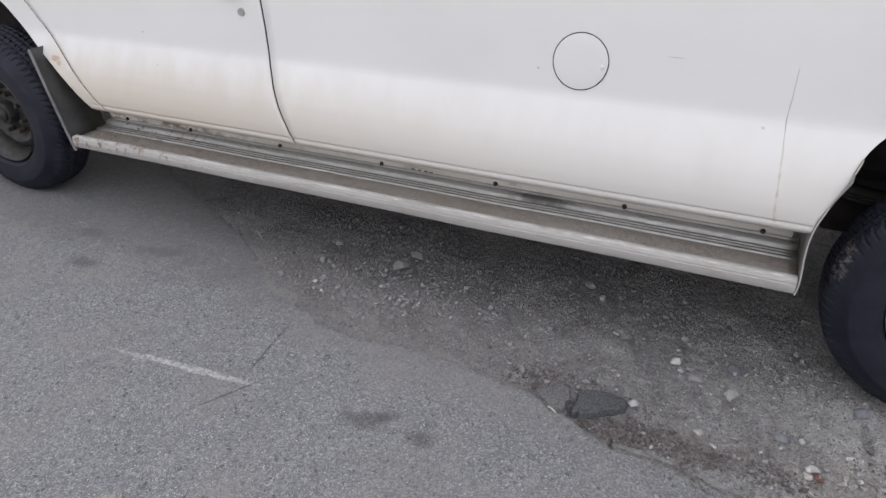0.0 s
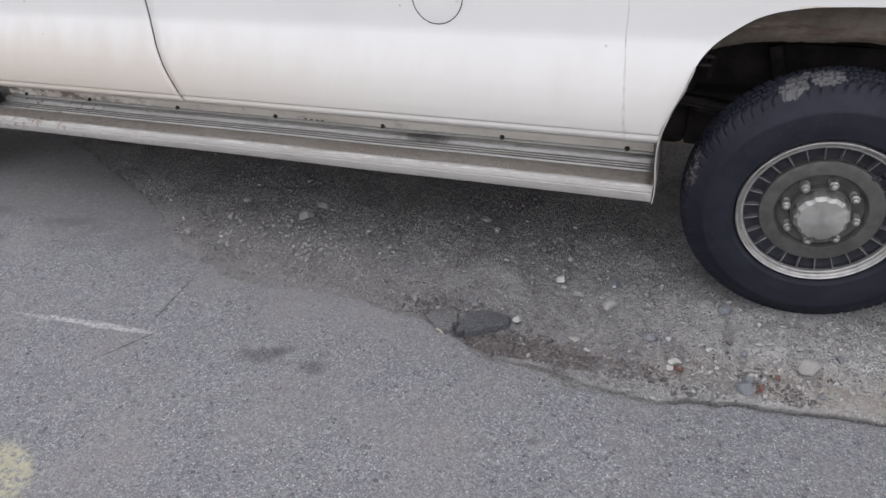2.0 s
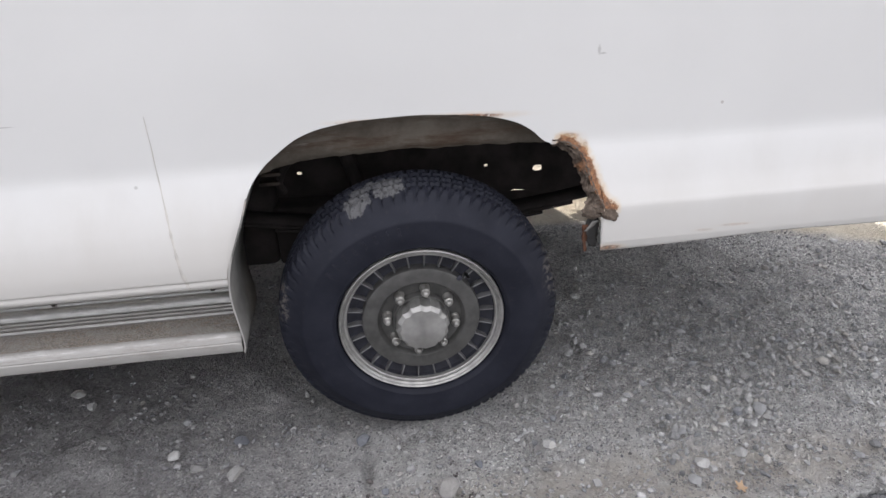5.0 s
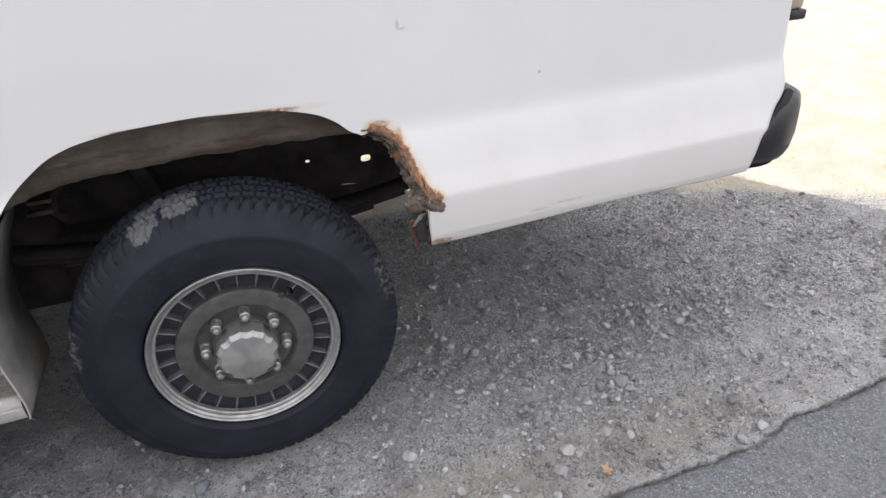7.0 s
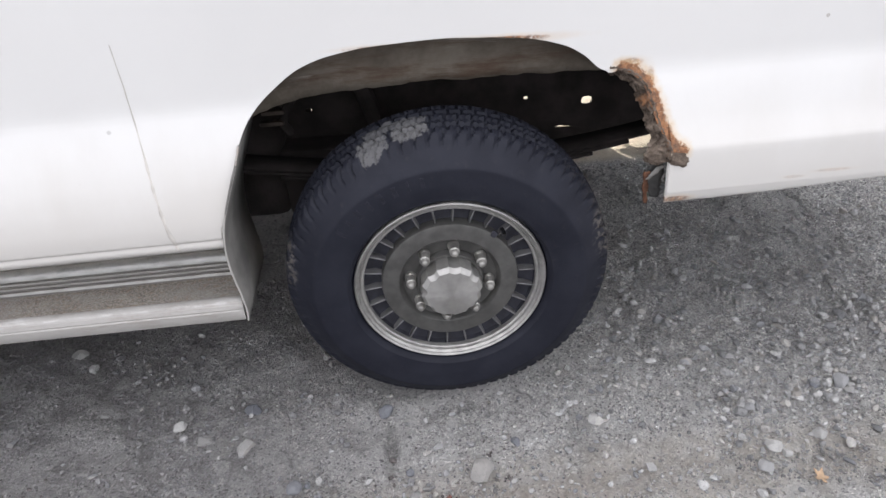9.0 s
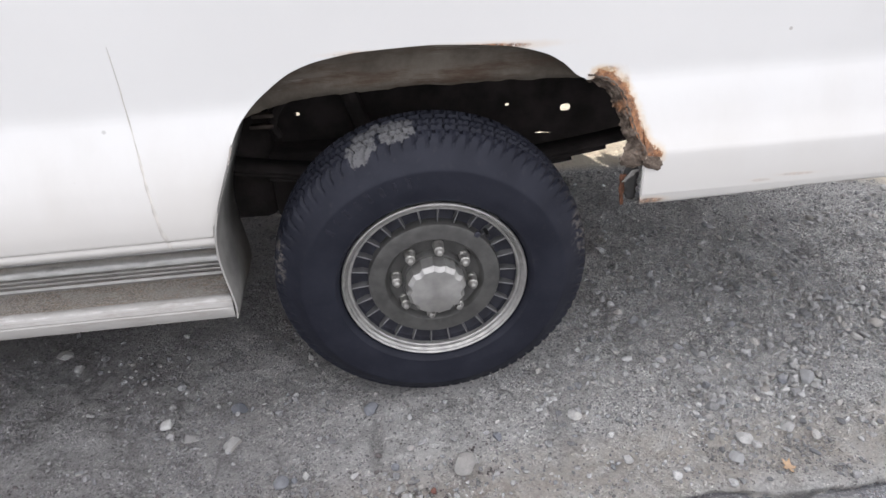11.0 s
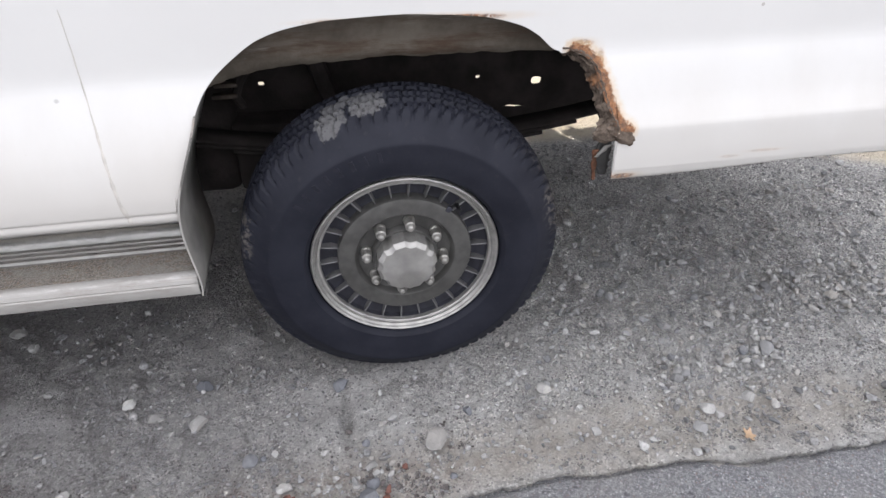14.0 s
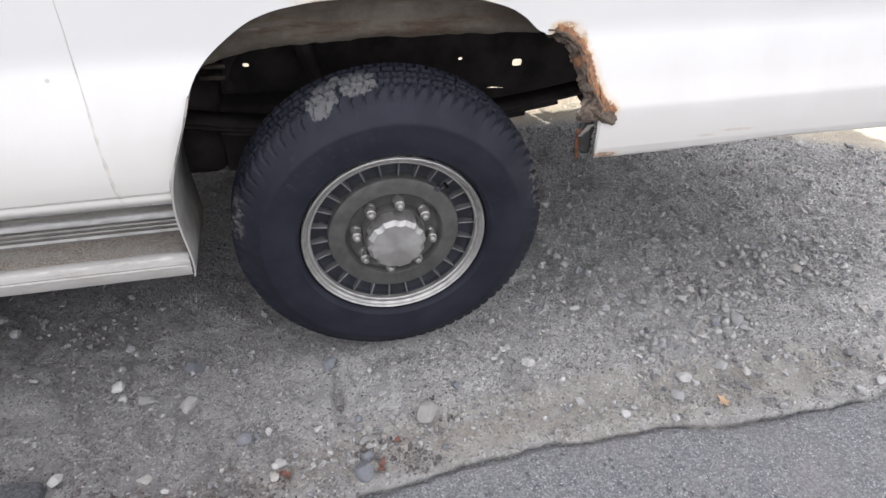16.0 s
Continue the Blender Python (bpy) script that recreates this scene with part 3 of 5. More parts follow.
def revolve(name, prof, mat, parent, label="", segs=96, angle=35, bulge=None):
    """prof: (radius, y) pairs, turned about the y axis. bulge(r, y, a) may shift a radius."""
    v = []
    for r, y in prof:
        for j in range(segs):
            a = 2 * math.pi * j / segs
            q = r + (bulge(r, y, a) if bulge else 0.0)
            v.append((q * math.sin(a), y, q * math.cos(a)))
    return mesh_ob(name, v, rings_to_faces(len(prof), segs), mat, parent, label, angle=angle)


def hashed(i, j, seed):
    h = (i * 374761393 + j * 668265263 + seed * 982451653) & 0x7FFFFFFF
    h = ((h ^ (h >> 13)) * 1274126177) & 0x7FFFFFFF
    return ((h ^ (h >> 16)) & 0xFFFF) / 65535.0


def vnoise(x, y, seed=0):
    """Smooth value noise of arrays, 0..1."""
    x, y = np.asarray(x, float), np.asarray(y, float)
    i, j = np.floor(x).astype(np.int64), np.floor(y).astype(np.int64)
    fx, fy = x - i, y - j
    fx, fy = fx * fx * (3 - 2 * fx), fy * fy * (3 - 2 * fy)
    a, b, c, d = hashed(i, j, seed), hashed(i + 1, j, seed), hashed(i, j + 1, seed), hashed(i + 1, j + 1, seed)
    return (a * (1 - fx) + b * fx) * (1 - fy) + (c * (1 - fx) + d * fx) * fy


# ---- ground ----
EDGE = ((-60, 1.0), (-6, 0.9), (-3.6, 0.6), (-2.96, 0.30), (-2.41, 0.036), (-2.1, -0.19), (-1.84, -0.287), (-1.6, -0.325), (-1.3, -0.31), (-1.06, -0.335),
        (-0.9, -0.40), (-0.8, -0.44), (-0.62, -0.454), (-0.52, -0.467), (-0.42, -0.484), (-0.35, -0.482), (-0.22, -0.430), (-0.1, -0.415), (0, -0.403), (0.1, -0.389),
        (0.2, -0.374), (0.35, -0.374), (0.5, -0.382), (0.75, -0.395), (0.9, -0.403), (1.05, -0.396), (1.2, -0.378), (1.33, -0.350), (1.7, -0.33), (60, -0.3))


def road_edge(x):
    x = np.asarray(x, float)
    y = np.interp(x, [p[0] for p in EDGE], [p[1] for p in EDGE])
    return y + 0.016 * (vnoise(x * 14, x * 0, 3) - 0.5) + 0.010 * (vnoise(x * 47, x * 0, 4) - 0.5) + 0.006 * (vnoise(x * 130, x * 0, 5) - 0.5)


def ground_z(x, y):
    x, y = np.asarray(x, float), np.asarray(y, float)
    near = np.exp(-((x + 0.8) / 3.5) ** 2 - ((y - 0.2) / 1.8) ** 2)
    z = 0.020 * (vnoise(x * 3.3, y * 4.1, 11) - 0.5) + 0.010 * (vnoise(x * 11, y * 13, 12) - 0.5)
    z = z + 0.011 * (vnoise(x * 31, y * 33, 13) - 0.5) + 0.007 * (vnoise(x * 62, y * 62, 14) - 0.5)
    # hard crusted plates with ragged rims
    crust = vnoise(x * 5.2 + 3 * vnoise(x * 9, y * 9, 21), y * 6.4, 15)
    z = z + 0.007 * np.clip((crust - 0.52) * 14, 0, 1)
    d = y - road_edge(x)
    z = z * near - 0.003 - 0.010 * np.exp(-(np.clip(d, 0, 9) / 0.05) ** 2) * np.clip((x + 1.7) / 0.4, 0.1, 1)
    # a crack between two hard plates beside the wheel
    wander = 0.02 * (vnoise(y * 22, y * 0, 22) - 0.5)
    z = z - 0.010 * np.exp(-((x + 0.168 + wander) / 0.014) ** 2) * np.exp(-((y + 0.14) / 0.075) ** 4)
    # the tyre has settled into the dirt
    z = z * (1 - np.exp(-(x / 0.16) ** 2 - ((y - 0.1) / 0.14) ** 2)) + 0.0
    return np.where(d < -0.03, -0.02, z)


def crust_lift(x):
    return np.interp(x, (-0.80, -0.70, -0.45, -0.2, 0.3, 1.5, 2.3), (0.0, 0.008, 0.011, 0.008, 0.010, 0.010, 0.004)) + 0.005 * (vnoise(x * 12, x * 0, 33) - 0.5)


def surface_z(x, y):
    """The dirt, or the crust where that lies over it."""
    x, y = np.asarray(x, float), np.asarray(y, float)
    d = y - road_edge(x)
    fade = 1 - np.clip((d - 0.03) / 0.11, 0, 1)
    g = ground_z(x, y)
    over = ground_z(x, y - d + np.maximum(d, 0.06)) * (1 - fade) + (0.004 + crust_lift(x)) * fade
    return np.where((x > -0.80) & (x < 2.3) & (d > 0) & (d < 0.14), np.maximum(g, over), g)


def spaced(lo, hi, step, far):
    mid = list(np.arange(lo, hi + step / 2, step))
    out, s, a, b = mid, step, lo, hi
    left, right = [], []
    while a > -far:
        s *= 1.45
        a, b = a - s, b + s
        left.append(a)
        right.append(b)
    return np.array(left[::-1] + out + right)


def build_ground():
    xs, ys = spaced(-2.6, 1.7, 0.0075, 2500), spaced(-0.55, 1.0, 0.0075, 2500)
    gx, gy = np.meshgrid(xs, ys, indexing="ij")
    gz = ground_z(gx, gy)
    n, m = gx.shape
    idx = np.arange(n * m).reshape(n, m)
    faces = np.stack([idx[:-1, :-1], idx[1:, :-1], idx[1:, 1:], idx[:-1, 1:]], -1).reshape(-1, 4)
    me = bpy.data.meshes.new("ground")
    me.from_pydata(np.stack([gx, gy, gz], -1).reshape(-1, 3).tolist(), [], faces.tolist())
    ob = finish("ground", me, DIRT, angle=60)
    # crusted dirt that laps a finger's breadth over the asphalt
    xs = np.arange(-0.80, 2.3, 0.005)
    e = road_edge(xs)
    lift = crust_lift(xs)
    offs = (-0.004, 0.001, 0.003, 0.008, 0.016, 0.03, 0.05, 0.075, 0.105, 0.14)
    v = []
    for x, y, h in zip(xs, e, lift):
        for k, o in enumerate(offs):
            fade = 1 - max(0.0, (o - 0.03) / 0.11)
            g = float(ground_z(x, y + max(o, 0.06)))
            z = g * (1 - fade) + (0.004 + float(h)) * fade + 0.004 * (float(vnoise(x * 45, (y + o) * 45, 34)) - 0.5)
            z = -0.012 if k == 0 else z - 0.005 if k == 1 else z if k < len(offs) - 1 else g - 0.008
            v.append((x, y + o + (0.011 if k == 0 else -0.002 if k == 1 else -0.002 if k == 2 else 0), z))
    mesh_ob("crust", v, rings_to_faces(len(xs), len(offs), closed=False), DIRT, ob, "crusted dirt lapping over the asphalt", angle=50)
    tagged(ob, "compacted grey dirt and gravel shoulder, sunlit sand beyond", "ground", kind="structure")


def build_road():
    xs = np.concatenate([np.array([-60, -30, -15, -8, -5]), np.arange(-3.9, 2.4, 0.006), np.array([3, 5, 8, 15, 30, 60])])
    e = road_edge(xs)
    offs = (0.0, 0.004, 0.008, 0.014, 0.03, 0.07, 0.14, 0.28, 0.5, 0.8, 1.3, 2.2, 4.0, 7.0)
    v = []
    for k, (x, y) in enumerate(zip(xs, e)):
        v.append((x, y + 0.012, -0.05))
        v.append((x, y + 0.004, -0.006))
        for o in offs:
            wear = -0.008 * math.exp(-(o / 0.0055) ** 2) * min(1.0, max(0.0, (x + 1.25) / 0.3)) - 0.003 * math.exp(-o / 0.02)
            z = 0.003 + wear + 0.006 * (vnoise(x * 2.7, (y - o) * 2.7, 31) - 0.5) * min(1, o * 6) + 0.004 * (vnoise(x * 40, (y - o) * 40, 32) - 0.5) * math.exp(-o / 0.1)
            v.append((x, y - o, float(z)))
    m = len(offs) + 2
    faces = rings_to_faces(len(xs), m, closed=False)
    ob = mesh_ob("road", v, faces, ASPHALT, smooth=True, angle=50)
    tagged(ob, "worn grey asphalt road with a crumbling broken edge", "road", kind="structure")


# ---- stones ----
def rock_mesh(seed, sub=3, flat=0.62, chips=8):
    rng = random.Random(seed)
    bm = bmesh.new()
    bmesh.ops.create_icosphere(bm, subdivisions=sub, radius=1.0)
    ax = [rng.uniform(0.75, 1.1), rng.uniform(0.65, 1.0), flat * rng.uniform(0.85, 1.15)]
    off = Vector((rng.uniform(-9, 9), rng.uniform(-9, 9), rng.uniform(-9, 9)))
    cuts = [(Vector((rng.uniform(-1, 1), rng.uniform(-1, 1), rng.uniform(-1, 1))).normalized(), rng.uniform(0.52, 0.86)) for _ in range(chips)]
    for v in bm.verts:
        p = v.co * (1 + 0.16 * noise.noise(v.co * 1.3 + off) + 0.05 * noise.noise(v.co * 4.1 + off))
        for n, d in cuts:
            over = p.dot(n) - d
            if over > 0:
                p = p - n * over * 0.94
        p = p * (1 + 0.035 * noise.noise(p * 6.0 + off))
        v.co = Vector((p.x * ax[0], p.y * ax[1], p.z * ax[2])) * 0.56
    me = bpy.data.meshes.new("stone")
    bm.to_mesh(me)
    bm.free()
    me.shade_smooth()
    me.set_sharp_from_angle(angle=radians(24))
    return me


def scatter_stones():
    shapes, dark, dusty, rng = [], [], [], random.Random(5)
    for k in range(9):
        me = rock_mesh(40 + k)
        me.materials.append(STONE)
        shapes.append(me)
    for k in range(7):
        me = rock_mesh(55 + k, 3, 0.5, 11)
        me.materials.append(DUSTY)
        dusty.append(me)
    for k in range(4):
        me = rock_mesh(70 + k, 3, 0.7, 5)
        me.materials.append(DARKSTONE)
        dark.append(me)
    middling, flat = [], []
    for k in range(8):
        me = rock_mesh(80 + k, 3, 0.6, 12)
        me.materials.append(MIDSTONE)
        middling.append(me)
    for k in range(6):
        me = rock_mesh(95 + k, 3, 0.36, 14)
        me.materials.append(BEDDED)
        flat.append(me)
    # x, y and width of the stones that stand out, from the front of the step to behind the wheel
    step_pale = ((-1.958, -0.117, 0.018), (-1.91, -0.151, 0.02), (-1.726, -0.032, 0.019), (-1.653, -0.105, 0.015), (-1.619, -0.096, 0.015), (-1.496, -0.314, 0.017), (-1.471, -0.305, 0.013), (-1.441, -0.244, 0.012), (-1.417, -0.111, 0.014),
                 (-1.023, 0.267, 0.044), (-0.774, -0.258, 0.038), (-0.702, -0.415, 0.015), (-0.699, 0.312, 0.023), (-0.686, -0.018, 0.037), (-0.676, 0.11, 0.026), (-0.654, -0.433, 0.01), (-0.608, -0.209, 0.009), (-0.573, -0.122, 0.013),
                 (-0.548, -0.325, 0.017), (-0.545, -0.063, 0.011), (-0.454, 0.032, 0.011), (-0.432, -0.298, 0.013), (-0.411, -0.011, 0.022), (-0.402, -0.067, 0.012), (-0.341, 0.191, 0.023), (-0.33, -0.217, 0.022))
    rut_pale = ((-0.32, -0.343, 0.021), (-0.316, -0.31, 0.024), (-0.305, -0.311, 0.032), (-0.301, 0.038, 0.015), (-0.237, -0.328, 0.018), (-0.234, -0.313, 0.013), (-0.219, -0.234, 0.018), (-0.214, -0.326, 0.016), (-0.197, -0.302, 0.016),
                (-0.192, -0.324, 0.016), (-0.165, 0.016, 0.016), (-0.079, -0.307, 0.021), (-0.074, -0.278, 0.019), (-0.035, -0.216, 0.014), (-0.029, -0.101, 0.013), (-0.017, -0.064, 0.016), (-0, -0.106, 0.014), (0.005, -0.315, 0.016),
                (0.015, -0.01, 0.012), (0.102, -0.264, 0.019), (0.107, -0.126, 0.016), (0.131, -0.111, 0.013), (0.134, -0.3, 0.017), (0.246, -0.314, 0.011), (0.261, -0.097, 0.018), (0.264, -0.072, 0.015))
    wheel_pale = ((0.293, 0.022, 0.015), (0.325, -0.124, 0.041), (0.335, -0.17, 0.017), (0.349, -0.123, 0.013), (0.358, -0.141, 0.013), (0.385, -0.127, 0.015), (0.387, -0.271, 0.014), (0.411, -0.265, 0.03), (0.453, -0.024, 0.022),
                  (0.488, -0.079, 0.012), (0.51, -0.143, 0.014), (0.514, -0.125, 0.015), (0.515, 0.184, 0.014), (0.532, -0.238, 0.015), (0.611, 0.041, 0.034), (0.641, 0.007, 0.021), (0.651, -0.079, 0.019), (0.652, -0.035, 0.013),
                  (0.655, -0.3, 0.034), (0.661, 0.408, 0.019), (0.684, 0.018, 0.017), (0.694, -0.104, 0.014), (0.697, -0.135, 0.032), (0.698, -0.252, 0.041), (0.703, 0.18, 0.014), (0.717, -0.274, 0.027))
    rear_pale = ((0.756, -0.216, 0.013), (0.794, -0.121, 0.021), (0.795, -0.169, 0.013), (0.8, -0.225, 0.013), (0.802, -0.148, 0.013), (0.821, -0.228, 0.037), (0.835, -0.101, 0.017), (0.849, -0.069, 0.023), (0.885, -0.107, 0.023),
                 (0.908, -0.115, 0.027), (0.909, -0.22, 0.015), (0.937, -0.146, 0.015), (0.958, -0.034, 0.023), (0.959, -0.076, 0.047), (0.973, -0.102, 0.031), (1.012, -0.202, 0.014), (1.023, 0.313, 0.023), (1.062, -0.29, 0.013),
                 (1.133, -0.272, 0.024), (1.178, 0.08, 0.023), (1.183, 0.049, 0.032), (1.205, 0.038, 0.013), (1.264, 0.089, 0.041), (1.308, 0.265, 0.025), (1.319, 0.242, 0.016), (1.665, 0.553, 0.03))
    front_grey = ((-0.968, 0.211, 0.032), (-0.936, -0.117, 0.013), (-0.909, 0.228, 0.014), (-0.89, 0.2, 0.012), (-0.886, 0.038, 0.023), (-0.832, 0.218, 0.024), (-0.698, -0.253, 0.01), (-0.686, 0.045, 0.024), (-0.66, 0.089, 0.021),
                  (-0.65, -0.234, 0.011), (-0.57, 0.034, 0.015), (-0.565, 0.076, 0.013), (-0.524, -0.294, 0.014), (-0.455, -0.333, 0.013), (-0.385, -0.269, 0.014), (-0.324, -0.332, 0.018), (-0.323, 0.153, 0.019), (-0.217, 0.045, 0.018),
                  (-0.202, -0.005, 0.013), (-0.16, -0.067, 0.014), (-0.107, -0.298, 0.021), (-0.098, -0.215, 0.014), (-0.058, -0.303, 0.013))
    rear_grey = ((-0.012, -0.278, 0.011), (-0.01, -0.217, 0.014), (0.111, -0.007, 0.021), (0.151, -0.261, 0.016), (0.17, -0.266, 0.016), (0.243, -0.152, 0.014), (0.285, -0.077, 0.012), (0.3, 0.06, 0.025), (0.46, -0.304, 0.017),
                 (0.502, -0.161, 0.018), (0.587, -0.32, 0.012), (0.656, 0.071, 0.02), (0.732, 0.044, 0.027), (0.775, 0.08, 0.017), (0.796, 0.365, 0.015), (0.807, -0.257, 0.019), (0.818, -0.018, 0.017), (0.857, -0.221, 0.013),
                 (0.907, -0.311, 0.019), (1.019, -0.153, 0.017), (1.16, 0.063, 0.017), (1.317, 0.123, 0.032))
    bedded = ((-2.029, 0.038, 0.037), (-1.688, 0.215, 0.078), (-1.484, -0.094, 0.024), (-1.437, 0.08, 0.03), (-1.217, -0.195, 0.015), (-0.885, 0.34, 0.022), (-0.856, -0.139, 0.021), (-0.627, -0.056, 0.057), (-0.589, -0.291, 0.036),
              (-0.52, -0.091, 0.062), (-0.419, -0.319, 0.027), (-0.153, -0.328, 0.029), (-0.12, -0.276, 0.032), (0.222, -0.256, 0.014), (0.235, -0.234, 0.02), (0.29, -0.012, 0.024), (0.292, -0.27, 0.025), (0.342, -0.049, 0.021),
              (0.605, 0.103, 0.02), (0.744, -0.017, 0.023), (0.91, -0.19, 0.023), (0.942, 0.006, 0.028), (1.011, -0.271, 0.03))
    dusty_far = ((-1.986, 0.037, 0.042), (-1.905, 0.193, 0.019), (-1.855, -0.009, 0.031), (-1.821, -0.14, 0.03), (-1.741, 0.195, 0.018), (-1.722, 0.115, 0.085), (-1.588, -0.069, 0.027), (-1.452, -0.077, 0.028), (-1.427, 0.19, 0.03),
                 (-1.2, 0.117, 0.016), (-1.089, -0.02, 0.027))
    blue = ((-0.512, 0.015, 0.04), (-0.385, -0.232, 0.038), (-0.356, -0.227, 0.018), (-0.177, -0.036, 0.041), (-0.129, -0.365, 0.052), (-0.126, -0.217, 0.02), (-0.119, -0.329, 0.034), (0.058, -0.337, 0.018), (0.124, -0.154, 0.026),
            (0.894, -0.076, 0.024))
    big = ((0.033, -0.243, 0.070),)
    pale, grey = "pale grey rounded stone lying on the dirt", "grey stone pressed into the dirt"
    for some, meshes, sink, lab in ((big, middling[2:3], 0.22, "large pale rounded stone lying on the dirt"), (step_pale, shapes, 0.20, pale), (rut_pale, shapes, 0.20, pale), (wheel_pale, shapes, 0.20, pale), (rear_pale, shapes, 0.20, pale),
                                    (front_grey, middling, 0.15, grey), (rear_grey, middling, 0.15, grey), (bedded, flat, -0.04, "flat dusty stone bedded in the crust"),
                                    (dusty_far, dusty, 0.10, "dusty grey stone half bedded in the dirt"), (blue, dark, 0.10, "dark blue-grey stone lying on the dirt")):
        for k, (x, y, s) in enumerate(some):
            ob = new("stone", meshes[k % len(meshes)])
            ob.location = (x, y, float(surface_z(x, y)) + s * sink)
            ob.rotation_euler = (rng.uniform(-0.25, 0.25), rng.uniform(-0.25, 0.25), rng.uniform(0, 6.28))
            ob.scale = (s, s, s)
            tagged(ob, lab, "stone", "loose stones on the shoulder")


def scatter_pieces(name, mat, x, y, s, rng, sub, smooth, sink=0.18, flat=(0.55, 0.9)):
    """Uncountable small pieces, one joined mesh."""
    bm = bmesh.new()
    bmesh.ops.create_icosphere(bm, subdivisions=sub, radius=0.5)
    bv = np.array([v.co[:] for v in bm.verts])
    bf = np.array([[v.index for v in f.verts] for f in bm.faces])
    bm.free()
    n = len(x)
    z = surface_z(x, y)
    a = rng.uniform(0, 6.283, n)
    jig = 1 + rng.uniform(-0.26, 0.26, (n, len(bv), 1)) * (1.0 if sub == 1 else 0.35)
    if sub > 1:
        # a few flat chips off each pebble
        for _ in range(6):
            d = rng.normal(size=(n, 1, 3))
            d /= np.linalg.norm(d, axis=-1, keepdims=True)
            over = np.clip((bv[None] * d).sum(-1, keepdims=True) - rng.uniform(0.20, 0.38, (n, 1, 1)), 0, 1)
            jig = jig - over * 1.7
    p = bv[None] * jig * np.stack([rng.uniform(0.85, 1.3, n), rng.uniform(0.7, 1.0, n), rng.uniform(*flat, n)], -1)[:, None, :] * s[:, None, None]
    ca, sa = np.cos(a)[:, None], np.sin(a)[:, None]
    q = np.stack([p[..., 0] * ca - p[..., 1] * sa + x[:, None], p[..., 0] * sa + p[..., 1] * ca + y[:, None], p[..., 2] + (z + s * sink)[:, None]], -1)
    faces = (bf[None] + (np.arange(n) * len(bv))[:, None, None]).reshape(-1, 3)
    me = bpy.data.meshes.new(name)
    me.from_pydata(q.reshape(-1, 3).tolist(), [], faces.tolist())
    return finish(name, me, mat, smooth=smooth, angle=38)


def scatter_gravel():
    rng = np.random.default_rng(9)
    n = 260000
    x, y = rng.uniform(-2.9, 2.3, n), rng.uniform(-0.50, 1.5, n)
    clump = np.clip((vnoise(x * 4.5, y * 5.5, 51) - 0.42) * 3.2, 0, 1) * np.clip((vnoise(x * 14, y * 14, 52) - 0.25) * 1.8, 0, 1)
    dens = (0.07 + 0.9 * clump) * np.clip(0.30 + (x + 0.3) * 1.1, 0.30, 1.0)
    dens = dens + 0.45 * np.clip((x - 0.25) / 0.4, 0, 1) * np.clip((y + 0.30) / 0.3, 0, 1)
    dens = dens + 0.5 * np.exp(-((y - road_edge(x) - 0.10) / 0.06) ** 2) * (x > -1.1) * (x < 0.25) * (vnoise(x * 9, y * 9, 53) > 0.4)
    dens = dens + 0.35 * np.exp(-((x + 1.65) / 0.35) ** 2 - ((y + 0.02) / 0.14) ** 2)
    dens = dens * np.where(y > 0.7, 0.5, 1.0) * (1 - 0.65 * np.exp(-((x - 0.02) / 0.45) ** 2 - ((y + 0.08) / 0.11) ** 2))
    dens = dens + 0.45 * np.exp(-((x - 0.80) / 0.22) ** 2 - ((y + 0.12) / 0.10) ** 2)
    # swept smooth beside and behind the wheel, loose shingle under the rear overhang
    smooth = np.clip((x + 0.45) / 0.3, 0, 1) * np.clip((0.10 + 0.16 * (vnoise(x * 3, y * 3, 58) - 0.5) - y) / 0.10, 0, 1)
    patch = np.exp(-((x - 0.90) / 0.16) ** 2 - ((y + 0.10) / 0.07) ** 2) + np.exp(-((x - 1.22) / 0.10) ** 2 - ((y - 0.08) / 0.05) ** 2) + np.exp(-((y - road_edge(x) - 0.09) / 0.045) ** 2) * (x > -0.9) * (x < 0.15)
    dens = dens * (1 - 0.45 * smooth * (1 - np.clip(patch, 0, 1)))
    clear = (y > road_edge(x) + 0.012) & ~((np.abs(x) < 0.10) & (y > -0.02) & (y < 0.22)) & ~((x > -1.06) & (x < -0.77) & (np.abs(y + 0.32 - 0.15 * (x + 0.91)) < 0.062))
    clear &= (0.5 * x + y < 1.8) & (y < 1.13)
    roll = rng.uniform(0, 1, n)
    keep = (roll < dens * np.where(x > 0.1, 0.85, 0.6)) & clear
    s = np.clip(0.0046 * np.exp(rng.normal(0, 0.45, n)), 0.0024, 0.011)
    ob = scatter_pieces("gravel", PEBBLE, x[keep], y[keep], s[keep], rng, 1, False)
    tagged(ob, "small loose grey gravel strewn over the dirt shoulder", "gravel", kind="stuff")
    # rounder pebbles a fingertip across
    keep = (rng.uniform(0, 1, n) < (np.maximum(dens - 0.05, 0.05) + 0.75 * clump * (x < 0.25) * (1 - 0.8 * smooth)) * 0.034 * np.where(y > 0.25, 0.4, 1.0) * np.where((x > 1.02) & (y < 0.0), 0.35, 1.0) * (1 + 1.6 * np.clip((x - 0.25) / 0.3, 0, 1)) + 0.05 * np.exp(-((x + 1.72) / 0.24) ** 2 - ((y - 0.02) / 0.13) ** 2) + 0.011 * smooth * (0.4 + 1.2 * vnoise(x * 8, y * 8, 59))) & clear
    s = np.clip(0.0115 * np.exp(rng.normal(0, 0.38, n)) * (1 + 0.3 * (x > 0.25)), 0.008, 0.034)
    ob = scatter_pieces("pebbles", PEBBLE, x[keep], y[keep], s[keep], rng, 2, False, 0.24, (0.5, 0.85))
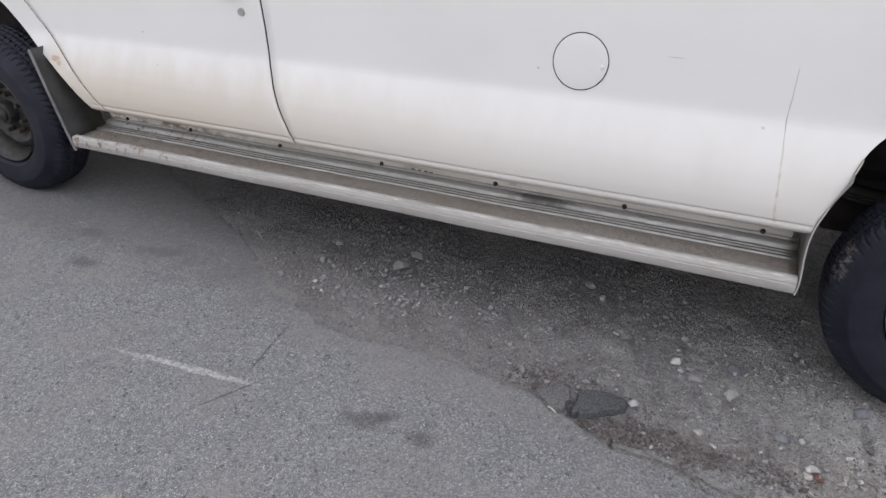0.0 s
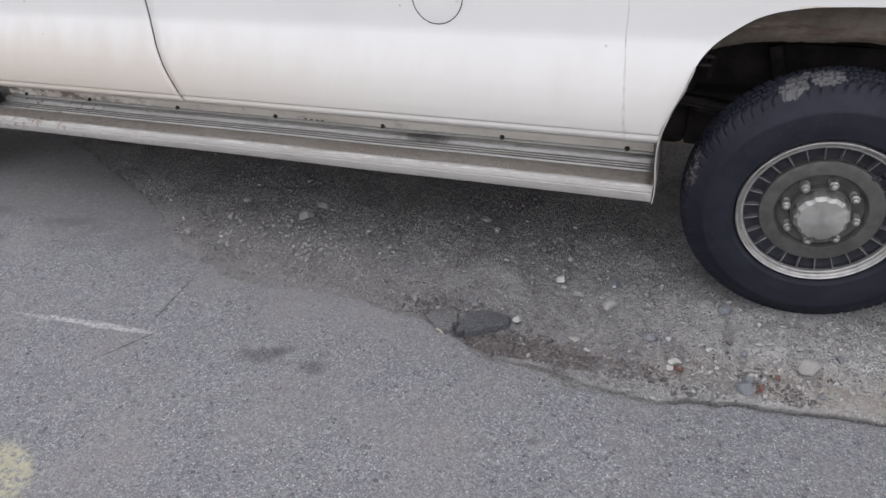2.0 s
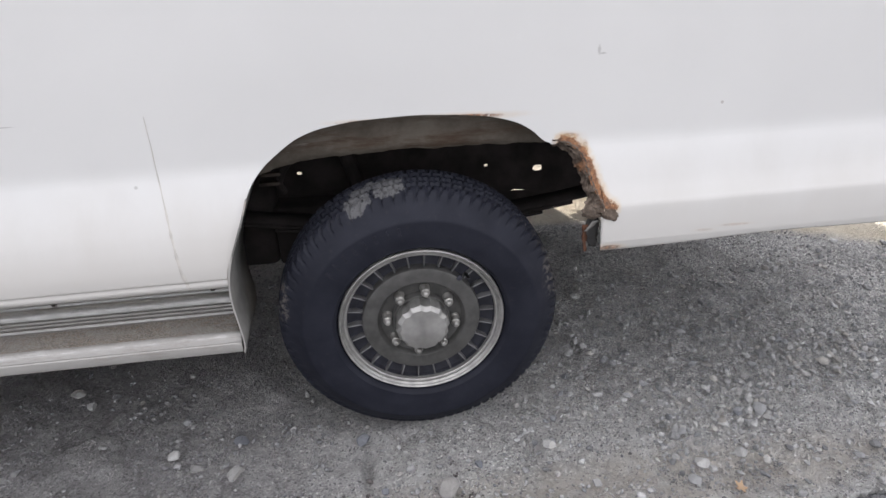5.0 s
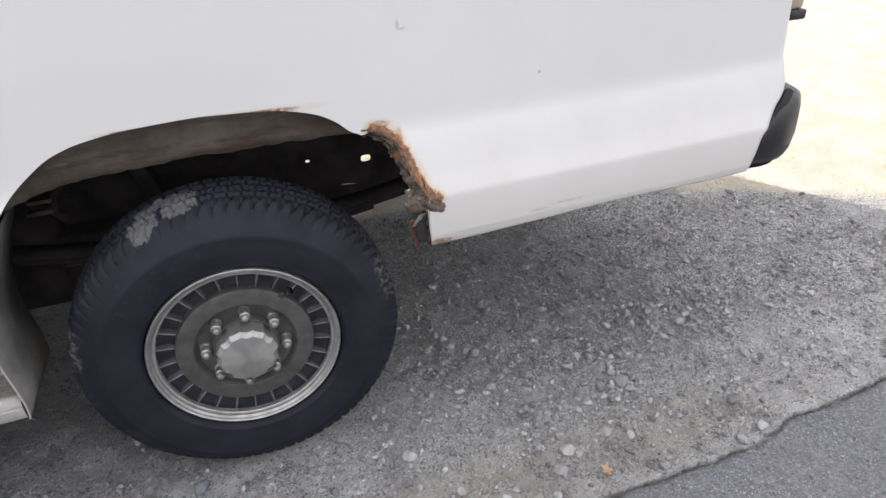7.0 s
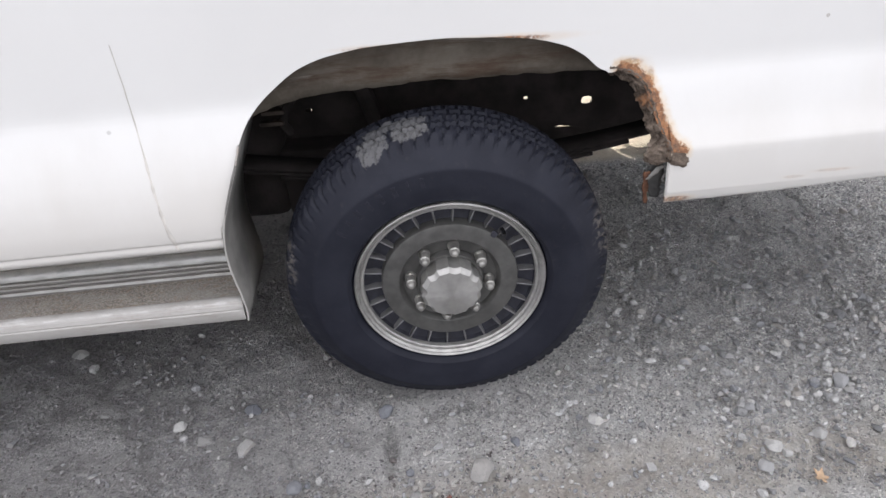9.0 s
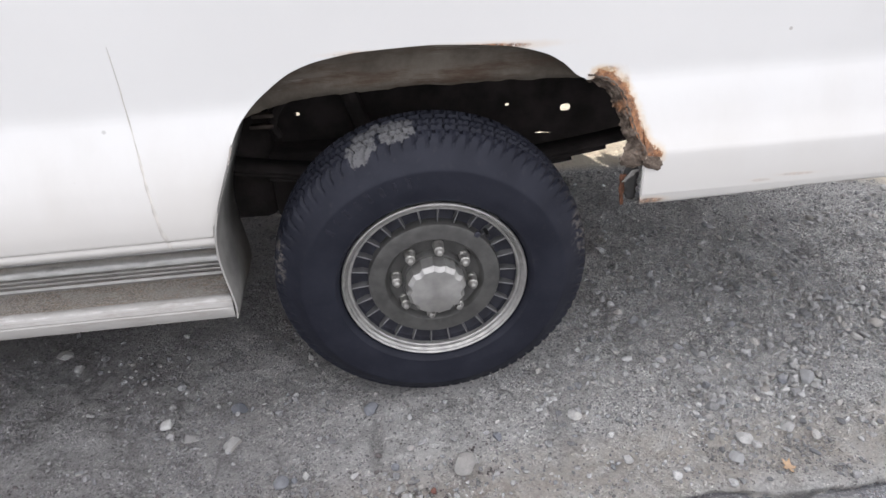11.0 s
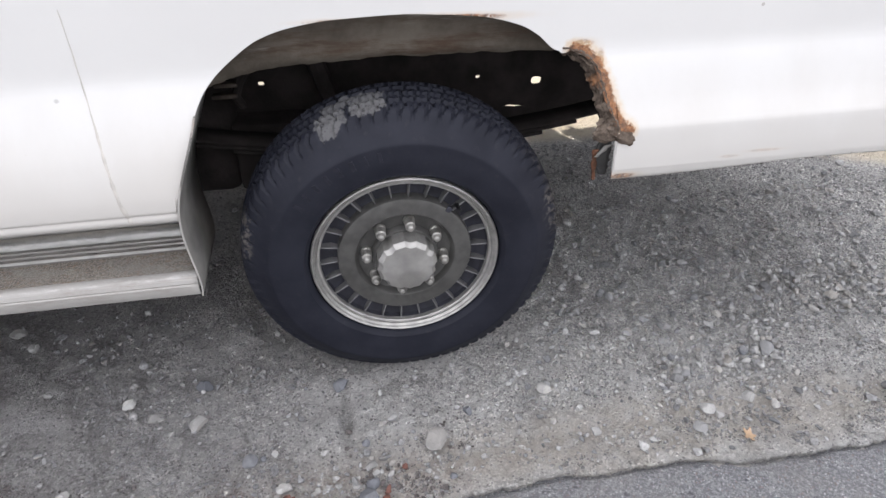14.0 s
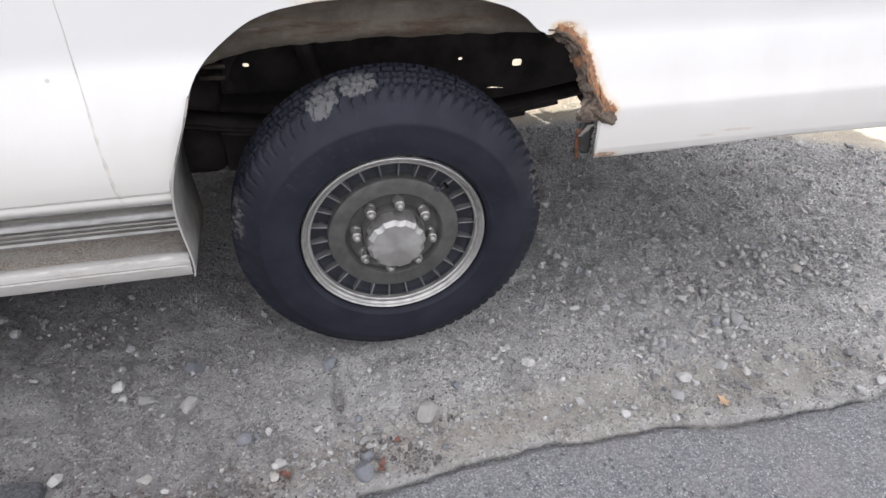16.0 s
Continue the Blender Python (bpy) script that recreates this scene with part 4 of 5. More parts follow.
    tagged(ob, "pale grey pebbles lying loose on the dirt", "pebbles", kind="stuff")
    # clods of dark soil in the creases of the crust
    k = 60000
    u, w = rng.uniform(-2.2, 1.5, k), rng.uniform(-0.48, 0.55, k)
    keep = (vnoise(u * 6, w * 8, 56) * 0.6 + vnoise(u * 17, w * 21, 57) * 0.4 > 0.60) & (w > road_edge(u) + 0.015) & ~((np.abs(u) < 0.10) & (w > -0.02) & (w < 0.22))
    swept = np.clip((u + 0.35) / 0.3, 0, 1) * np.clip((0.10 - w) / 0.10, 0, 1) * (w > road_edge(u) + 0.14)
    keep &= rng.uniform(0, 1, k) > 0.8 * swept
    u, w = u[keep], w[keep]
    ob = scatter_pieces("soil_clods", CLOD, u, w, np.clip(0.0046 * np.exp(rng.normal(0, 0.45, len(u))), 0.002, 0.013), rng, 1, False, 0.12, (0.4, 0.8))
    tagged(ob, "dark crumbly soil clods in the creases of the crust", "soil", kind="stuff")
    # crumbs of old tar and humus
    n = 5200
    t = rng.uniform(0, 1, n)
    x = np.where(t < 0.55, rng.normal(-0.86, 0.13, n), rng.uniform(-1.0, 0.12, n))
    y = np.where(t < 0.55, road_edge(x) + 0.02 + np.abs(rng.normal(0.0, 0.06, n)), road_edge(x) + 0.012 + np.abs(rng.normal(0, 0.09, n)))
    keep = (t < 0.55) | (vnoise(x * 11, y * 13, 55) > 0.62)
    clear = (y > road_edge(x) + 0.012) & ~((x > -1.05) & (x < -0.78) & (np.abs(y + 0.32 - 0.15 * (x + 0.91)) < 0.05))
    x, y = x[keep & clear], y[keep & clear]
    ob = scatter_pieces("asphalt_crumbs", CRUMB, x, y, np.clip(0.0052 * np.exp(rng.normal(0, 0.5, len(x))), 0.002, 0.018), rng, 1, False, 0.15, (0.35, 0.8))
    tagged(ob, "dark crumbs of old tar and humus along the road edge", "crumbs", kind="stuff")


def slab(name, outline, z0, z1, mat, label, cat, seed=0):
    bm = bmesh.new()
    rng = random.Random(seed)
    pts = []
    for k in range(len(outline)):
        a, b = Vector(outline[k]), Vector(outline[(k + 1) % len(outline)])
        for t in (0.0, 0.33, 0.66):
            p = a.lerp(b, t)
            pts.append(p + Vector((rng.uniform(-0.005, 0.005), rng.uniform(-0.005, 0.005))))
    c = sum(pts, Vector((0, 0))) / len(pts)
    top = [bm.verts.new((p.x, p.y, z1 + rng.uniform(-0.002, 0.002))) for p in [c + (q - c) * 0.94 for q in pts]]
    mid = [bm.verts.new((p.x, p.y, z1 - 0.005)) for p in pts]
    low = [bm.verts.new((p.x, p.y, z0)) for p in pts]
    bm.faces.new(top)
    for a, b in ((mid, top), (low, mid)):
        for k in range(len(pts)):
            j = (k + 1) % len(pts)
            bm.faces.new((a[k], a[j], b[j], b[k]))
    bmesh.ops.triangulate(bm, faces=[f for f in bm.faces if len(f.verts) > 4])
    ob = part(name, bm, mat)
    tagged(ob, label, cat)
    return ob


# ---- van: shape of the body side ----
ROOF = 2.02


def side_y(z, x):
    """How far the skin stands in from the outermost line, by height above the level of the rear wheel."""
    zf = (0.535, 0.550, 0.560, 0.5645, 0.5665, 0.571, 0.60, 0.64, 0.68, 0.72, 0.76, 0.788, 0.793, 0.798, 0.806, 0.818, 1.0, 1.3, 1.7, 1.9, 2.0)
    yf = (-0.028, -0.044, -0.046, -0.042, -0.042, -0.047, -0.0465, -0.0385, -0.0255, -0.0075, 0.0130, 0.0262, 0.0284, 0.0304, 0.0326, 0.0348, 0.047, 0.075, 0.15, 0.21, 0.30)
    zr = (0.535, 0.550, 0.57, 0.60, 0.655, 0.662, 0.668, 0.68, 0.70, 0.705, 0.75, 0.775, 0.788, 0.793, 0.798, 0.806, 0.818, 1.0, 1.3, 1.7, 1.9, 2.0)
    yr = (-0.028, -0.038, -0.042, -0.041, -0.0350, -0.0330, -0.0290, -0.0220, -0.0105, -0.0077, 0.0110, 0.0208, 0.0268, 0.0288, 0.0306, 0.0326, 0.0348, 0.047, 0.075, 0.15, 0.21, 0.30)
    k = min(1.0, max(0.0, (x - 0.30) / 0.15))
    y = float(np.interp(z, zf, yf)) * (1 - k) + float(np.interp(z, zr, yr)) * k
    over = max(0.0, x - 1.35)
    y += 3.0 * over * over + 45 * over ** 3
    return y


REAR_ARCH = ((-0.449, 0.55), (-0.443, 0.589), (-0.412, 0.668), (-0.390, 0.734), (-0.362, 0.782), (-0.307, 0.832), (-0.253, 0.866), (-0.20, 0.882), (-0.12, 0.892),
             (0.0, 0.895), (0.085, 0.890), (0.16, 0.882), (0.235, 0.862), (0.27, 0.842), (0.31, 0.810), (0.335, 0.806), (0.365, 0.797), (0.385, 0.780), (0.399, 0.752), (0.414, 0.708), (0.428, 0.682), (0.4365, 0.662))
FRONT_ARCH = ((-4.10, 0.62), (-4.06, 0.72), (-3.98, 0.84), (-3.86, 0.93), (-3.7, 0.97), (-3.57, 0.962), (-3.46, 0.905), (-3.335, 0.794), (-3.15, 0.674), (-3.017, 0.576), (-2.985, 0.55))


def arch(x, pts):
    """A smooth curve through the points."""
    k = min(max(sum(1 for p in pts if p[0] <= x) - 1, 0), len(pts) - 2)
    (xa, za), (xb, zb) = pts[k], pts[k + 1]
    slope = (zb - za) / (xb - xa)

    def turn(i):
        if i in (0, len(pts) - 1):
            return slope
        a, b, c = pts[i - 1], pts[i], pts[i + 1]
        s0, s1 = (b[1] - a[1]) / (b[0] - a[0]), (c[1] - b[1]) / (c[0] - b[0])
        return 0.0 if s0 * s1 <= 0 else 2 * s0 * s1 / (s0 + s1)

    h = xb - xa
    t = min(max((x - xa) / h, 0.0), 1.0)
    ma, mb = turn(k) * h, turn(k + 1) * h
    return za * (2 * t ** 3 - 3 * t * t + 1) + ma * (t ** 3 - 2 * t * t + t) + zb * (3 * t * t - 2 * t ** 3) + mb * (t ** 3 - t * t)


def low_edge(x):
    z = 0.55 if x < 0.4 else 0.558 + 0.014 * max(0.0, x - 0.5) + 0.004 * math.sin(x * 9)
    if -0.449 < x < 0.4365:
        z = max(z, arch(x, REAR_ARCH) + (0.008 * (vnoise(x * 150, 0.0, 61) - 0.5) + 0.010 * (vnoise(x * 55, 0.0, 62) - 0.5) if x > 0.31 else 0))
    if -4.10 < x < -2.985:
        z = max(z, arch(x, FRONT_ARCH))
    return float(z)


def skin(name, xs, left, right, parent, label="", top=None, mirror=False, roll=True):
    """A stretch of body side between two edges given as functions of height (offsets that fade into the panel)."""
    zs = sorted(set([0.535, 0.54, 0.545, 0.55, 0.555, 0.56, 0.5625, 0.5645, 0.5665, 0.569, 0.571] + [0.655, 0.662, 0.668, 0.788, 0.793, 0.798, 0.806] + list(np.arange(0.58, 1.0, 0.0125)) + list(np.arange(1.0, 1.13, 0.04)) + list(np.arange(1.18, ROOF, 0.06))))
    if top:
        zs = [z for z in zs if z < top] + [top]
    x0, x1 = xs[0], xs[-1]
    v, cols = [], 0
    for x in xs:
        ka, kb = max(0.0, 1 - (x - x0) / 0.45), max(0.0, 1 - (x1 - x) / 0.45)
        for z in zs:
            zz = z
            for _ in range(6 if ka or kb else 1):
                xx = x + left(zz) * ka + right(zz) * kb
                lo = low_edge(xx)
                base = lo - (0.012 if lo <= 0.582 and roll else 0)
                top_z = base + 0.08
                zz = base + (z - 0.535) * 0.08 / (top_z - 0.535) if base > 0.535 and z < top_z else z
            xx = x + left(zz) * ka + right(zz) * kb
            y = side_y(zz, xx)
            if mirror:
                y = 1.94 - y
            v.append((xx, y, zz + RAKE * xx))
    m = len(zs)
    ob = mesh_ob(name, v, rings_to_faces(len(xs), m, closed=False), PAINT, parent, label, angle=50)
    mod = ob.modifiers.new("thick", "SOLIDIFY")
    mod.thickness, mod.offset = 0.0035, (-1.0 if mirror else 1.0)
    return ob


def xrange(*stops):
    out = []
    for (a, step), (b, _) in zip(stops[:-1], stops[1:]):
        out += list(np.arange(a, b - step * 0.25, step))
    return out + [stops[-1][0]]


def curve_z(pts):
    return lambda z: float(np.interp(z, [p[1] for p in pts], [p[0] for p in pts]))


def tube(name, pts, r, mat, parent, label="", segs=8):
    """A round rod along points."""
    v, P = [], [Vector(p) for p in pts]
    for k, p in enumerate(P):
        d = (P[min(k + 1, len(P) - 1)] - P[max(k - 1, 0)]).normalized()
        u = d.orthogonal().normalized() if abs(d.y) > 0.9 else d.cross(Vector((0, 1, 0))).normalized()
        w = d.cross(u)
        for j in range(segs):
            a = 2 * math.pi * j / segs
            v.append(p + (u * math.cos(a) + w * math.sin(a)) * r)
    f = rings_to_faces(len(P), segs)
    f += [tuple(range(segs))[::-1], tuple((len(P) - 1) * segs + j for j in range(segs))]
    return mesh_ob(name, v, f, mat, parent, label)


def strip(name, curve, wa, wb, mat, parent, label="", thick=0.003):
    """A bent plate: curve of (x, z), spanning y from wa to wb."""
    v = []
    for x, z in curve:
        v += [(x, wa(z) if callable(wa) else wa, z), (x, wb, z)]
    ob = mesh_ob(name, v, rings_to_faces(len(curve), 2, closed=False), mat, parent, label, angle=30)
    mod = ob.modifiers.new("thick", "SOLIDIFY")
    mod.thickness, mod.offset = thick, 0.0
    return ob


# ---- wheels ----
TYRE_R = 0.367


def tyre(parent, mat):
    n = 640
    prof = [(0.202, 0.020), (0.2165, 0.012), (0.2185, 0.000), (0.2245, -0.009), (0.2285, -0.0125), (0.232, -0.0125), (0.245, -0.0165), (0.275, -0.0185), (0.292, -0.0172), (0.297, -0.0178), (0.302, -0.0165), (0.306, -0.0135), (0.318, -0.007), (0.330, 0.003),
            (0.338, 0.008), (0.345, 0.012), (0.352, 0.017), (0.3575, 0.023), (0.3605, 0.030)]
    ys = [0.036, 0.042, 0.0445, 0.050, 0.0525, 0.060, 0.068, 0.0705, 0.0765, 0.079, 0.088, 0.097, 0.0995, 0.1055, 0.108, 0.116, 0.124, 0.1265, 0.132, 0.1345, 0.142, 0.148]
    prof += [(TYRE_R - 6.0 * (y - 0.092) ** 2 * 0.22, y) for y in ys]
    prof += [(r, 0.184 - y) for r, y in prof[:19][::-1]]

    def cut(r, y, a):
        k = a * 80 / (2 * math.pi)
        if 0.033 < y < 0.151:
            for g in (0.0513, 0.0775, 0.1065, 0.1333):
                if abs(y - g) < 0.0034:
                    return -0.0085
            row = 0 if y < 0.051 else 1 if y < 0.077 else 2 if y < 0.106 else 3 if y < 0.133 else 4
            u = (k + row * 0.37 + (y - 0.092) * (14 if row % 2 else -14)) % 1.0
            return -0.007 if u < 0.16 else (-0.003 if 0.52 < u < 0.57 else 0.0)
        if (0.006 < y <= 0.033 or 0.151 <= y < 0.178) and r > 0.335:
            u = (k + 0.5 * (0.033 - y) / 0.03) % 1.0
            depth = 0.0065 * min(1.0, (r - 0.335) / 0.012)
            return -depth if u < 0.26 else 0.0
        return 0.0

    return revolve("tyre", prof, mat, parent, "black all-terrain tyre with worn blocks", n, 28, cut)


def sidewall_marks(tyre_ob):
    """Worn raised characters, no longer legible, as plain bars along the sidewall."""
    for k, w in enumerate((0.009, 0.006, 0.009, 0.008, 0.007, 0.009, 0.006, 0.008)):
        a = radians(-52 + 6.0 * k)
        bm = box_bm((-w / 2, -0.0189, 0.268), (w / 2, -0.0165, 0.290), 0.0004, 1)
        bmesh.ops.rotate(bm, verts=bm.verts, cent=(0, 0, 0), matrix=Matrix.Rotation(a, 3, "Y"))
        part("raised_mark", bm, RAISED, tyre_ob, "faint raised mark on the sidewall")


def rear_wheel(parent, mat):
    """Slotted steel wheel with a bright trim ring, a dull disc, eight long nuts and a scalloped hub cap; hub at the origin, face towards -y."""
    disc = revolve("wheel", [(0.0, 0.032), (0.060, 0.032), (0.100, 0.031), (0.106, 0.028), (0.111, 0.016), (0.115, 0.012), (0.145, 0.012), (0.1515, 0.014), (0.1535, 0.018), (0.1535, 0.05)], ALLOY, parent,
                   "dull grey slotted steel wheel with a bright rim", 96, 30)
    sidewall_marks(tyre(disc, mat))
    revolve("trim_ring", [(0.1925, 0.022), (0.1930, 0.011), (0.1950, 0.0085), (0.1990, 0.0080), (0.2000, 0.0100), (0.2006, 0.0060), (0.2045, 0.0012), (0.2058, 0.0028), (0.2068, 0.0000), (0.2105, -0.0028),
                          (0.2132, -0.0008), (0.2146, 0.004), (0.2140, 0.014)], BRIGHT, disc, "bright ribbed metal trim ring", 128, 30)
    revolve("slot_backing", [(0.145, 0.038), (0.168, 0.044), (0.192, 0.036), (0.1965, 0.020)], SLOT, disc, "black recess behind the slots", 96)
    n = 26
    for k in range(n):
        a = 2 * math.pi * (k + 0.3) / n
        bm = box_bm((-0.0017, 0.020, 0.150), (0.0017, 0.048, 0.1935), 0.0009, 1)
        for v in bm.verts:
            if v.co.z < 0.168:
                v.co.y += 0.004
        bmesh.ops.rotate(bm, verts=bm.verts, cent=(0, 0, 0), matrix=Matrix.Rotation(a, 3, "Y"))
        part("fin", bm, FINMETAL, disc)
    bm = box_bm((-0.006, 0.0105, 0.146), (0.007, 0.020, 0.160), 0.002, 1)
    bmesh.ops.rotate(bm, verts=bm.verts, cent=(0, 0, 0), matrix=Matrix.Rotation(radians(40), 3, "Y"))
    part("broken_notch", bm, SLOT, disc, "dark broken notch at one slot")
    # hub cap with eight scallops between the nuts
    phi = radians(7.26)

    def scallop(r, y, a):
        return -(0.0035 * abs(math.cos(4 * (a - phi))) + 0.0040 * abs(math.cos(8 * (a - phi)))) * min(1.0, r / 0.055) if r > 0.02 else 0.0

    revolve("hub_cap", [(0.0715, 0.032), (0.0715, -0.006), (0.071, -0.017), (0.0705, -0.0215), (0.0630, -0.0315), (0.0618, -0.0322), (0.045, -0.0335), (0.02, -0.036), (0.0, -0.0365)], CAPMETAL, disc, "scalloped brushed metal hub cap", 192, 20, scallop)
    revolve("hub_ring", [(0.0765, 0.032), (0.076, 0.020), (0.0735, 0.014), (0.068, 0.014)], ALLOY, disc, "", 96, 30)
    tube("valve_stem", [(0.118, 0.03, 0.118), (0.120, 0.012, 0.120), (0.119, 0.002, 0.119)], 0.005, BLACK, disc, "black rubber valve stem")
    for k in range(8):
        a = phi + k * math.pi / 4
        bm = bmesh.new()
        prof = [(0.0135, 0.032), (0.0135, 0.025), (0.0115, 0.022), (0.0112, 0.007), (0.0118, 0.006), (0.0118, 0.003), (0.0098, 0.001), (0.0088, -0.004), (0.0068, -0.0078), (0.004, -0.0095), (0.0, -0.010)]
        rings = []
        for r, y in prof:
            rings.append([bm.verts.new((0.0885 * math.sin(a) + r * math.sin(t), y, 0.0885 * math.cos(a) + r * math.cos(t))) for t in [2 * math.pi * j / 12 for j in range(12)]])
        for p, q in zip(rings[:-1], rings[1:]):
            for j in range(12):
                bm.faces.new((p[j], p[(j + 1) % 12], q[(j + 1) % 12], q[j]))
        bmesh.ops.remove_doubles(bm, verts=bm.verts, dist=1e-5)
        part("wheel_nut", bm, NUT, disc, "", True, 30)
    return disc


def front_wheel(parent):
    """The same steel rim without trim: deeply dished disc, open hub."""
    disc = revolve("wheel", [(0.032, 0.062), (0.045, 0.072), (0.075, 0.078), (0.100, 0.085), (0.118, 0.070), (0.140, 0.062), (0.158, 0.070), (0.170, 0.095)], GREASE, parent, "dished rusty steel wheel without a cap", 96, 30)
    tyre(disc, RUBBER)
    revolve("rim", [(0.168, 0.10), (0.176, 0.06), (0.186, 0.030), (0.196, 0.016), (0.203, 0.004), (0.206, -0.002), (0.2085, 0.0), (0.2092, 0.006), (0.2075, 0.012)], plain("worn_rim", (0.045, 0.043, 0.041), 0.45, 0.5, 0.4, 25), disc, "", 128, 30)
    revolve("hub", [(0.050, 0.085), (0.050, 0.040), (0.046, 0.032), (0.034, 0.030), (0.032, 0.022), (0.026, 0.018), (0.0, 0.016)], GREASE, disc, "bare greasy wheel hub", 48, 30)
    for k in range(8):
        a = (k + 0.4) * math.pi / 4
        bm = bmesh.new()
        bmesh.ops.create_cone(bm, cap_ends=True, segments=6, radius1=0.012, radius2=0.010, depth=0.03, matrix=Matrix.Translation((0.0885 * math.sin(a), 0.060, 0.0885 * math.cos(a))) @ Matrix.Rotation(radians(90), 4, "X"))
        part("wheel_nut", bm, STEEL, disc, "", False)
    return disc


# ---- the van ----
def build_van():
    van = new("van")
    tagged(van, "old white panel van with rusted arches and an aluminium step", "van")
    zero = lambda z: 0.0
    rear_gap = curve_z(((-2.032, 0.55), (-2.054, 0.60), (-2.090, 0.66), (-2.124, 0.725), (-2.150, 0.79), (-2.154, 0.815), (-2.160, 0.90), (-2.172, 1.0), (-2.21, 1.3), (-2.21, 2.0)))
    front_gap = curve_z(((-2.922, 0.55), (-2.93, 0.5625), (-3.10, 0.711), (-3.226, 0.8125), (-3.32, 0.919), (-3.345, 1.0), (-3.40, 1.3), (-3.40, 2.0)))
    g = 0.0036
    skin("side_panel", xrange((-2.1, 0.03), (-0.50, 0.004), (-0.34, 0.01), (0.25, 0.005), (0.50, 0.02), (1.16, 0.012), (1.45, 1)), lambda z: rear_gap(z) + 2.1 + g, lambda z: float(np.interp(z, (0.55, 0.64, 0.70, 0.74, 0.77), (-0.170, -0.140, -0.095, -0.040, 0.0))), van, "white side panel, grimy along the bottom and rusted through behind the wheel")
    door = skin("front_door", xrange((-3.1, 0.02), (-2.1, 1)), lambda z: front_gap(z) + 3.1 + g, lambda z: rear_gap(z) + 2.1 - g, van, "white front door, brown with road dirt along the bottom")
    skin("front_fender", xrange((-5.0, 0.03), (-4.12, 0.008), (-3.1, 1)), zero, lambda z: front_gap(z) + 3.1 - g, van, "white front wing with a rust spot behind the wheel")
    # dark seals seen in the door gaps
    for gap in (rear_gap, front_gap):
        v = []
        for z in np.arange(0.545, 1.9, 0.02):
            x = gap(z)
            for dx in (-0.012, 0.012):
                v.append((x + dx, side_y(z, x) + 0.0085, z + RAKE * x))
        mesh_ob("door_seal", v, rings_to_faces(len(v) // 2, 2, closed=False), GAP, van)
    # old filled seam in front of the rear arch
    v = []
    for z in np.arange(0.546, 0.94, 0.006):
        x = float(np.interp(z, (0.546, 0.58, 0.65, 0.71, 0.76, 0.81, 0.94), (-0.538, -0.542, -0.551, -0.559, -0.566, -0.571, -0.576))) + 0.003 * (vnoise(z * 30, 0.0, 64) - 0.5)
        w = float(np.interp(z, (0.54, 0.62, 0.70, 0.75, 0.80, 0.94), (0.0028, 0.0023, 0.0015, 0.0009, 0.0009, 0.0004))) * (0.6 + 0.8 * vnoise(z * 60, 4.0, 65))
        for dx, dy in ((-w * 1.6, 0.0016), (-w * 0.6, 0.0), (w * 0.6, 0.0), (w * 1.6, 0.0016)):
            v.append((x + dx, side_y(z, x) + dy - 0.0014, z + RAKE * x))
    mesh_ob("seam", v, rings_to_faces(len(v) // 4, 4, closed=False), SEAM, van, "grimy filled seam")
    # lock, handle
    bm = bmesh.new()
    bmesh.ops.create_cone(bm, cap_ends=True, segments=24, radius1=0.014, radius2=0.012, depth=0.006, matrix=Matrix.Translation((-2.252, 0.0405, 0.902)) @ Matrix.Rotation(radians(90), 4, "X"))
    part("door_lock", bm, BRIGHT, door, "round metal key lock")
    part("door_handle", box_bm((-2.315, 0.030, 0.948), (-2.255, 0.056, 0.998), 0.008, 3), BLACK, door, "recessed door handle")
    # fuel filler lid: raised disc with a shadow gap
    fx, fz, fr = -1.106, 0.876, 0.0785
    for nm, r0, r1, mat, proud, lab in (("fuel_lid_gap", fr - 0.0034, fr - 0.0006, GAP, -0.0010, ""), ("fuel_lid", 0.0, fr - 0.003, PAINT, -0.0030, "round white fuel filler lid with a small dent")):
        v, rs = [], np.linspace(r0, r1, 6)
        for r in rs:
            for j in range(72):
                a = 2 * math.pi * j / 72
                x, z = fx + r * math.sin(a), fz + r * math.cos(a)
                edge = 0.0022 if nm == "fuel_lid" and r > fr - 0.0035 else 0.0
                v.append((x, side_y(z - RAKE * x, x) + proud + edge, z))
        mesh_ob(nm, v, rings_to_faces(6, 72), mat, van, lab)
    bm = bmesh.new()
    bmesh.ops.create_uvsphere(bm, u_segments=12, v_segments=8, radius=0.006, matrix=Matrix.Translation((-1.045, 0.0355, 0.868)) @ Matrix.Diagonal((0.8, 0.4, 1.2, 1)))
    part("fuel_lid_tab", bm, PAINT, van)
    # far side, roof, ends: plain closing panels; unseen nose stretched to shade the road
    skin("far_side_panel", xrange((-5.0, 0.05), (-4.12, 0.02), (-2.98, 0.2), (-0.46, 0.02), (0.48, 0.1), (1.1, 0.03), (1.45, 1)), zero, zero, van, "", mirror=True)
    rows, v = xrange((-5.0, 0.3), (1.45, 1)), []
    for x in rows:
        inset = side_y(2.0, min(x, 1.35)) + max(0, x - 1.35) * 0.8
        for k in range(13):
            t = k / 12
            v.append((x, inset + (1.94 - 2 * inset) * t, 1.99 + RAKE * x + 0.09 * math.sin(math.pi * t)))
    mesh_ob("roof", v, rings_to_faces(len(rows), 13, closed=False), PAINT, van)
    part("rear_door", box_bm((1.415, 0.14, 0.60), (1.445, 1.80, 2.02), 0.02, 2), PAINT, van)
    part("front_panel", box_bm((-5.02, 0.06, 0.50), (-4.96, 1.88, 1.95), 0.02, 2), PAINT, van)
